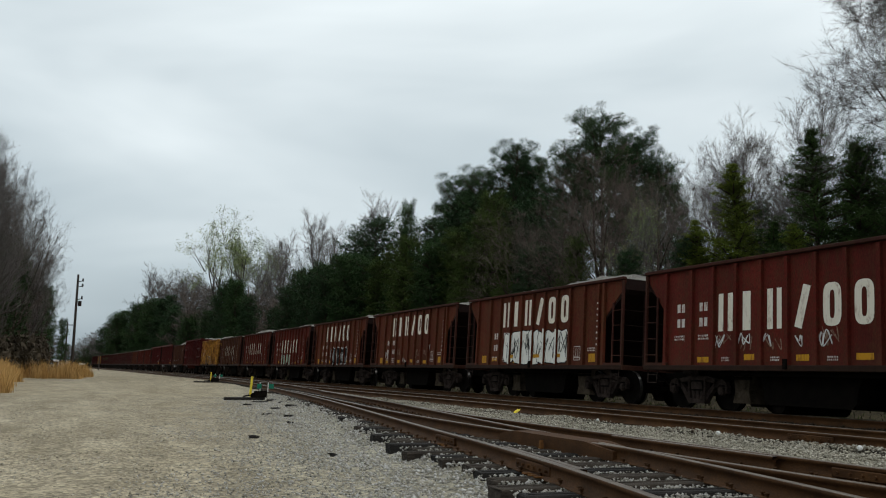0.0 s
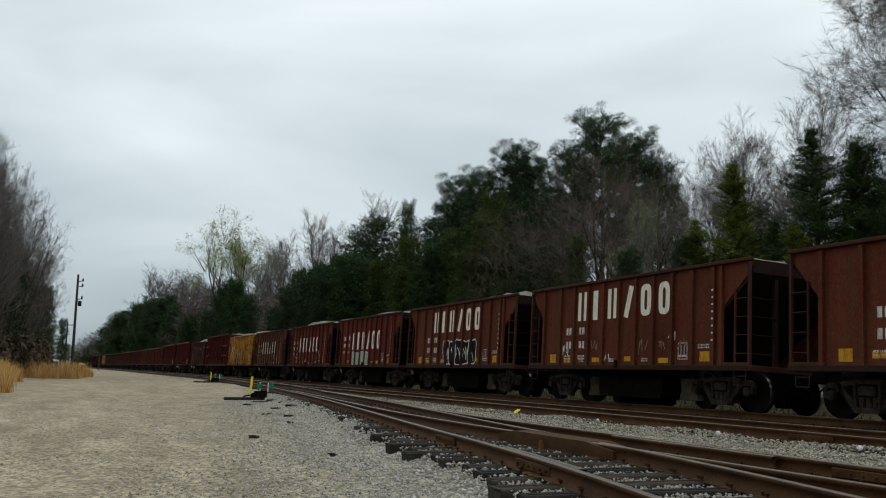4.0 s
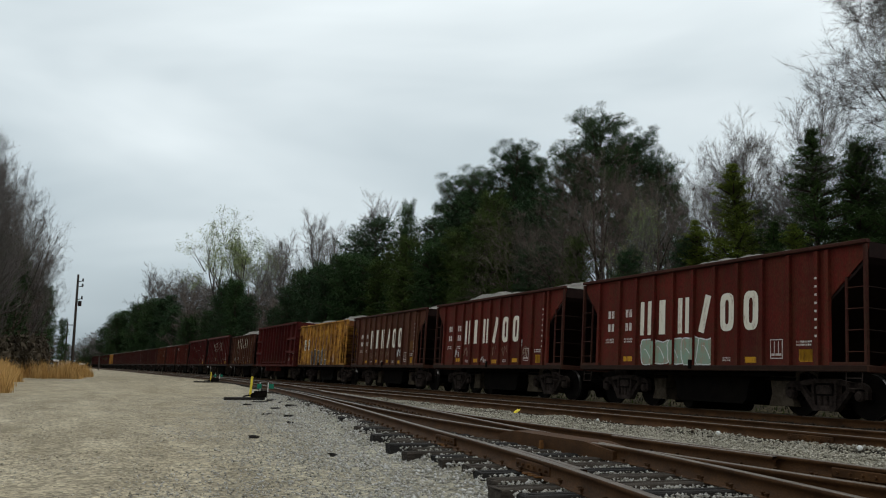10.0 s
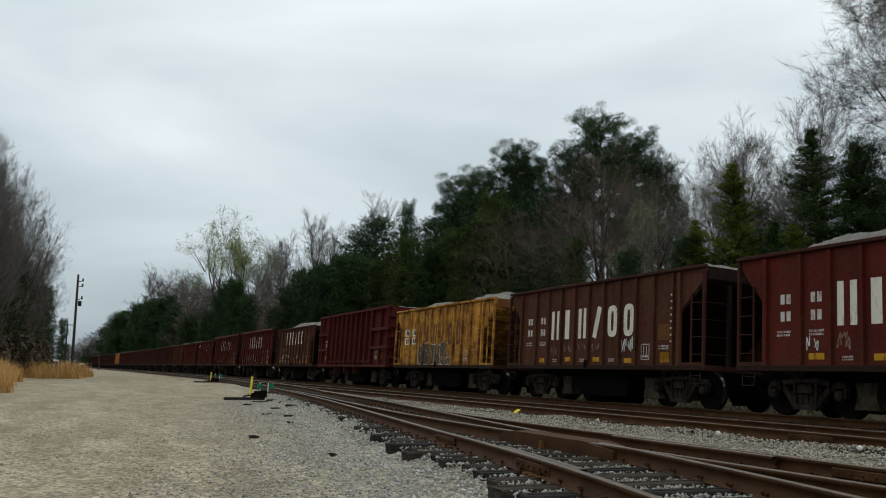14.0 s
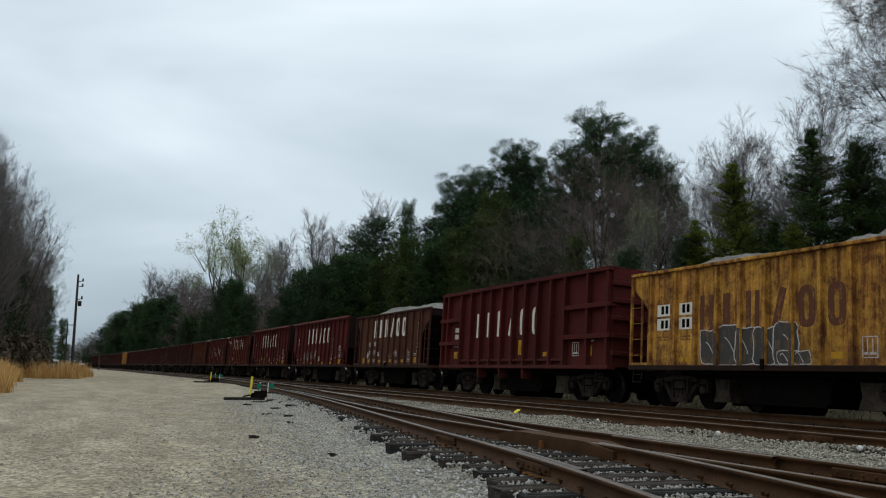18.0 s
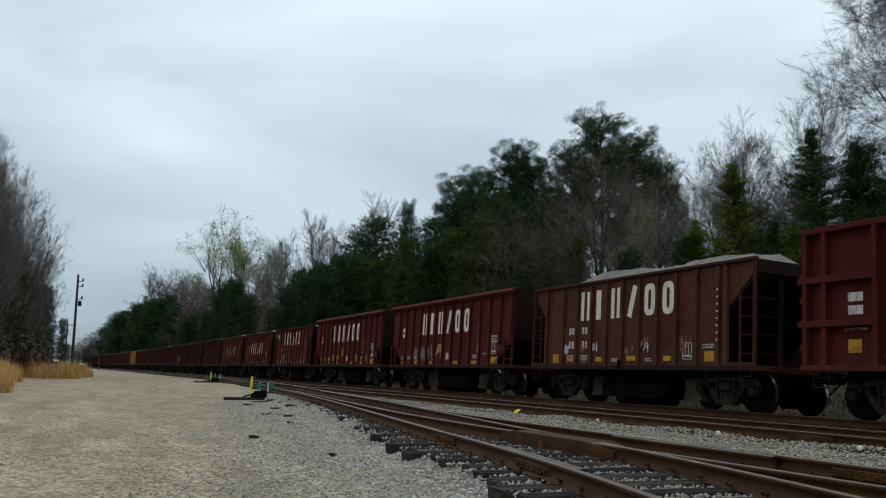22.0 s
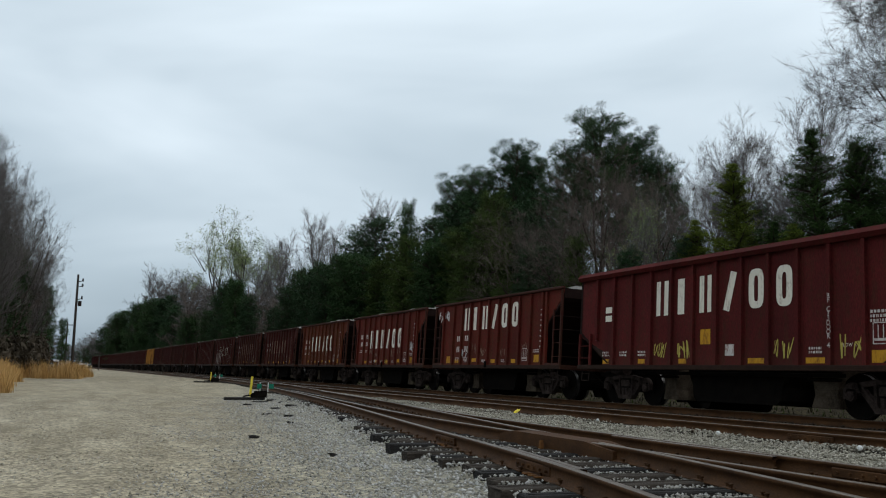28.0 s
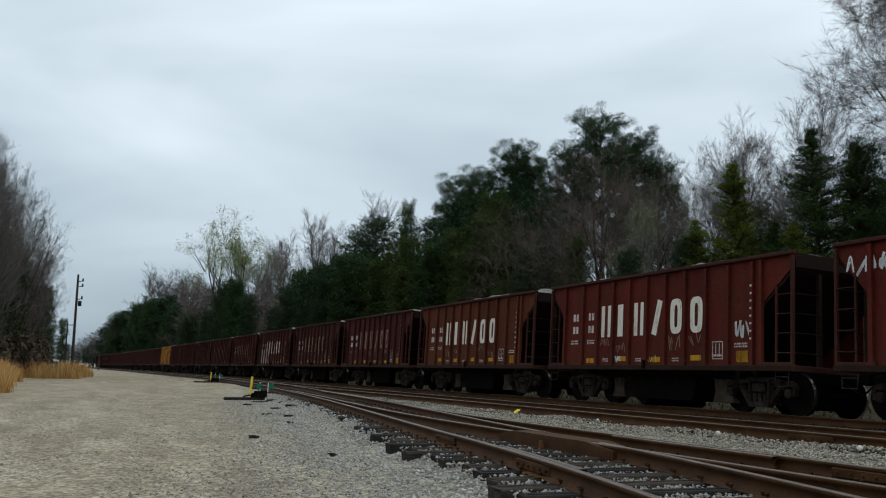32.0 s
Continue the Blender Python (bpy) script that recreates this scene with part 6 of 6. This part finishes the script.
def blades(name, label, category, X, Y, h, mat, seed, width=0.012, lean=0.3, lift=None):
    """Grass stems as slim bent blades."""
    g = np.random.default_rng(seed)
    n = len(X)
    Z = np.array([land(a, b) for a, b in zip(X, Y)]) - 0.02
    a = g.uniform(0, 6.28, n)
    hh = h * g.uniform(0.55, 1.15, n)
    dx, dy = np.cos(a) * hh * lean * g.uniform(0.2, 1, n), np.sin(a) * hh * lean * g.uniform(0.2, 1, n)
    b = g.uniform(0, 6.28, n)
    wx, wy = np.cos(b) * width, np.sin(b) * width
    P = lambda f, k: np.stack([X + dx * f * f + wx * k, Y + dy * f * f + wy * k, Z + hh * f], -1)
    V = np.stack([P(0, -1), P(0, 1), P(0.55, 0.8), P(0.55, -0.8), P(1.0, 0.15), P(1.0, -0.15)], 1).reshape(-1, 3)
    o = (np.arange(n) * 6)[:, None]
    F = np.concatenate([o + np.array([[0, 1, 2, 3]]), o + np.array([[3, 2, 4, 5]])], 0)
    ob = new(name, mesh_np(name, V, F, mat))
    tagged(ob, label, category, kind="stuff")


def make_grass():
    g = np.random.default_rng(3)
    # broomsedge beside the vehicle track
    cx, cy, ch = [], [], []
    for k in range(460):
        y = g.uniform(36, 94)
        edge = -1.75 + (y - 42) * 0.088 if y > 74 else -0.05 * y if y < 58 else -0.042 * y
        x = edge - abs(g.normal(0, 1.6)) - 0.05
        n = 44
        cx.append(g.normal(x, 0.16, n))
        cy.append(g.normal(y, 0.16, n))
        ch.append(np.full(n, g.uniform(0.45, 1.2) * (0.8 if x > edge - 0.5 else 1.2)))
    X, Y, HH = np.concatenate(cx), np.concatenate(cy), np.concatenate(ch)
    blades("tall_grass", "tall dry orange-tan broomsedge at the track's edge", "grass", X, Y, HH, DRY, 4, 0.018, 0.5)
    # weeds beyond the train
    X, Y = g.uniform(18.2, 22.5, 7000), 8 + 80 * g.uniform(0, 1, 7000) ** 1.4
    blades("grass", "dry grass beyond the rails, darkened for shade", "grass", X, Y, np.full(len(X), 0.14), DRY_SHADED, 5, 0.02, 0.5)
    X, Y = g.uniform(18.5, 22.5, 5000), 8 + 80 * g.uniform(0, 1, 5000) ** 1.4
    blades("grass", "green spring weeds beyond the rails", "grass", X, Y, np.full(len(X), 0.16), SHRUB, 6, 0.02, 0.6)


make_grass()


def make_brush():
    """Bushes along the edge of the wood."""
    rng = random.Random(8)
    g = np.random.default_rng(8)
    kinds = []
    for s, mat in ((1, SHRUB), (2, BRUSH), (3, NEEDLE_DARK), (4, BRUSH)):
        segs, tips = [], []
        r = random.Random(s)
        for _ in range(5):
            a = r.uniform(0, 6.28)
            grow(r, Vector((r.uniform(-0.4, 0.4), r.uniform(-0.4, 0.4), -0.1)), Vector((math.cos(a) * 0.5, math.sin(a) * 0.5, 1)).normalized(), r.uniform(0.9, 1.5), 0.02, 2, segs, tips, 0.8, 0.05)
        v, f = tubes(segs, 3)
        kinds.append((mesh_np("branchwork", v, f, TWIG_RED), leaves_at([(Vector(t[0]), t[1]) for t in tips], s, mat, 9, 0.12, 0.22)))
    for k in range(66):
        y = 20 + (k / 66) ** 1.3 * 140
        x = 22.5 + rng.uniform(0, 4.5) + max(0, (40 - y)) * 0.02
        i = rng.choice((0, 1, 1, 2, 3))
        t = thing("shrub", "leafy green shrub at the wood's edge" if i in (0, 2) else "brown leafless brush at the wood's edge", "shrub", "shrubs along the wood")
        s = rng.uniform(1.0, 2.1)
        t.matrix_basis = Matrix.LocRotScale((x, y, land(x, y)), Euler((0, 0, rng.uniform(0, 6))), (s, s, s))
        put("branchwork", kinds[i][0], t)
        put("foliage", kinds[i][1], t)
    for k in range(18):
        y = 64 + k * 2.1
        x = -6.6 + (y - 64) * 0.125 - rng.uniform(0, 1.6) * (k % 2)
        t = thing("shrub", "brown leafless brush under roadside trees", "shrub", "shrubs under the roadside trees")
        s = rng.uniform(1.5, 2.6)
        t.matrix_basis = Matrix.LocRotScale((x, y, land(x, y)), Euler((0, 0, rng.uniform(0, 6))), (s * 0.8, s * 0.8, s))
        put("branchwork", kinds[3][0], t)
        put("foliage", kinds[3][1], t)


make_brush()


# ---------- things beside the tracks ----------
def utility_pole():
    t = thing("utility_pole", "weathered leaning wooden utility pole with wire brackets", "pole", m=pose(0.75, 90, land(0.75, 90), 0, -0.3, 0))
    bm = bmesh.new()
    rod(bm, (0, 0, -0.3), (0, 0, 9.6), 0.145, 12, 0.095)
    part("pole", bm, POLE_WOOD, t)
    for z in (8.9, 8.4, 7.2):
        bm = bmesh.new()
        rod(bm, (0, 0, z), (0.45, 0, z + 0.12), 0.035, 6)
        rod(bm, (0.45, 0, z + 0.05), (0.45, 0, z + 0.35), 0.07, 8)
        part("insulator_bracket", bm, CAST, t)
    bm = bmesh.new()
    rod(bm, (0.3, 0, 6.6), (0.3, 0, 7.1), 0.16, 12)
    part("transformer_can", bm, CAST, t)


utility_pole()


def far_pole(x, y, h):
    t = thing("utility_pole", "distant thin wooden utility pole", "pole", m=pose(x, y, land(x, y)))
    bm = bmesh.new()
    rod(bm, (0, 0, -0.3), (0, 0, h), 0.14, 8, 0.1)
    part("pole", bm, POLE_WOOD, t)
    bm = bmesh.new()
    box(bm, -0.9, 0.9, -0.06, 0.06, h - 0.6, h - 0.45)
    part("cross_arm", bm, POLE_WOOD, t)


far_pole(0.2, 170, 8.6)
far_pole(6.9, 200, 4.0)


def switch_stand(x, y, s, post=0.78, timber=1.9):
    """A low switch stand on its head timber, with a yellow marker post and green targets."""
    z = land(x, y)
    t = thing("switch_stand", "low switch stand with yellow post and green targets", "switch stand", "switch stands", m=pose(x, y, z))
    bm = bmesh.new()
    box(bm, -timber * 0.72, timber * 0.35, -0.13, 0.13, -0.05, 0.10, 0.02)
    part("head_timber", bm, TIE_DARK, t)
    bm = bmesh.new()
    rod(bm, (-0.05, 0.0, 0.12), (0.0, 0, 0.12 + post), 0.042, 10)
    part("marker_post", bm, YELLOW_PAINT, t, "bright yellow marker post")
    bm = bmesh.new()
    prism(bm, [(-0.16, 0.10), (0.16, 0.10), (0.11, 0.30), (-0.11, 0.33)], 0.10, 0.52)
    rod(bm, (-0.30, -0.05, 0.13), (0.20, 0, 0.22), 0.025, 8)
    rod(bm, (0.05, -0.12, 0.16), (0.05, 0.12, 0.16), 0.09, 10)
    part("throw_base", bm, UNDER, t)
    for dx in (0.38, 0.66):
        bm = bmesh.new()
        rod(bm, (dx - 0.09, 0, 0.3), (dx - 0.09, 0, 0.62), 0.016, 6)
        part("spindle", bm, WHITE_PAINT, t)
        bm = bmesh.new()
        prism(bm, [(-0.02, 0.40), (0.02, 0.40), (0.02, 0.57), (-0.02, 0.57)], dx - 0.20 if dx < 0.5 else dx - 0.06, dx - 0.04 if dx < 0.5 else dx + 0.11)
        part("target", bm, GREEN_PAINT, t, "dark green switch target")


switch_stand(6.13, 31.2, 1, 0.70, 1.30)
switch_stand(9.45, 62.5, 1, 0.62, 1.6)


def small_post(x, y, h, mat, label):
    t = thing("marker_post", label, "post", m=pose(x, y, land(x, y)))
    bm = bmesh.new()
    box(bm, -0.04, 0.04, -0.04, 0.04, -0.1, h, 0.01)
    part("post", bm, mat, t)
    bm = bmesh.new()
    box(bm, -0.07, 0.07, -0.07, 0.07, h, h + 0.04, 0.01)
    part("cap", bm, mat, t)


small_post(10.2, 103, 0.9, POLE_WOOD, "short grey wooden post beside the rails")


def debris(x, y, L, turn, mat, label):
    bm = bmesh.new()
    rng = random.Random(int(x * 100 + y * 7))
    box(bm, -L / 2, L / 2, -0.03, 0.03, -0.02, 0.03, 0.010)
    for v in bm.verts:
        v.co += Vector((rng.uniform(-0.06, 0.06), rng.uniform(-0.03, 0.03), rng.uniform(-0.02, 0.02)))
    ob = part("wood_scrap", bm, mat, None)
    ob.matrix_basis = pose(x, y, land(x, y) + 0.005, 0, 0, turn)
    tagged(ob, label, "scrap", "wood scraps on the gravel")


for x, y, L, a in ((2.85, 14.2, 0.16, 18), (4.6, 21.5, 0.26, 40), (5.5, 24.5, 0.3, 25), (5.2, 27.0, 0.22, -28), (6.5, 28.2, 0.4, 65), (6.2, 25.4, 0.42, -15), (6.0, 29.2, 0.5, 8), (6.6, 30.0, 0.45, 30), (4.4, 18.2, 0.12, 50), (4.9, 20.4, 0.2, -8), (3.3, 11.2, 0.08, -12)):
    debris(x, y, L, a, TIE_DARK, "dark splintered wood scrap lying on gravel")

# a yellow rag lying by the second track, and white stones on the ballast
bm = bmesh.new()
box(bm, -0.10, 0.07, -0.04, 0.04, 0, 0.045, 0.01)
for i, v in enumerate(bm.verts):
    v.co.z *= 0.4 + 0.9 * ((i * 37) % 11) / 11
    v.co.x += 0.05 * math.sin(i * 1.7)
rag = part("rag", bm, YELLOW_PAINT, None)
rag.matrix_basis = pose(10.25, 19.2, -0.12, 10, -20, 30)
tagged(rag, "crumpled yellow rag on the ballast", "rag")


def pebble(x, y, z, r):
    bm = bmesh.new()
    bmesh.ops.create_icosphere(bm, subdivisions=2, radius=r)
    for v in bm.verts:
        v.co *= 1 + 0.25 * noise.noise(v.co * 12 + Vector((x, y, 0)))
    ob = part("white_rock", bm, WHITE_PAINT, None)
    ob.matrix_basis = pose(x, y, z)
    tagged(ob, "white-painted lump of rock on the ballast", "rock", "white rocks")


pebble(10.1, 9.0, -0.12, 0.038)
pebble(10.15, 11.9, -0.12, 0.035)
pebble(10.2, 15.6, -0.12, 0.035)
pebble(8.0, 29.0, -0.12, 0.045)



def cabinet(x, y, w, h):
    t = thing("equipment_cabinet", "small pale equipment cabinet behind dry grass", "cabinet", "trackside cabinets", m=pose(x, y, land(x, y)))
    bm = bmesh.new()
    box(bm, -w / 2, w / 2, -w / 2, w / 2, -0.05, h, 0.03)
    part("body", bm, WHITE_PAINT, t)
    bm = bmesh.new()
    box(bm, -w / 2 - 0.06, w / 2 + 0.06, -w / 2 - 0.06, w / 2 + 0.06, h, h + 0.07, 0.02)
    part("roof", bm, WHITE_PAINT, t)
    bm = bmesh.new()
    box(bm, -w / 2 + 0.06, w / 2 - 0.06, -w / 2 - 0.03, -w / 2, 0.1, h - 0.1, 0.01)
    part("door", bm, CAST, t)


cabinet(-0.75, 104, 0.5, 1.5)
cabinet(2.0, 112, 0.6, 1.2)

motions()
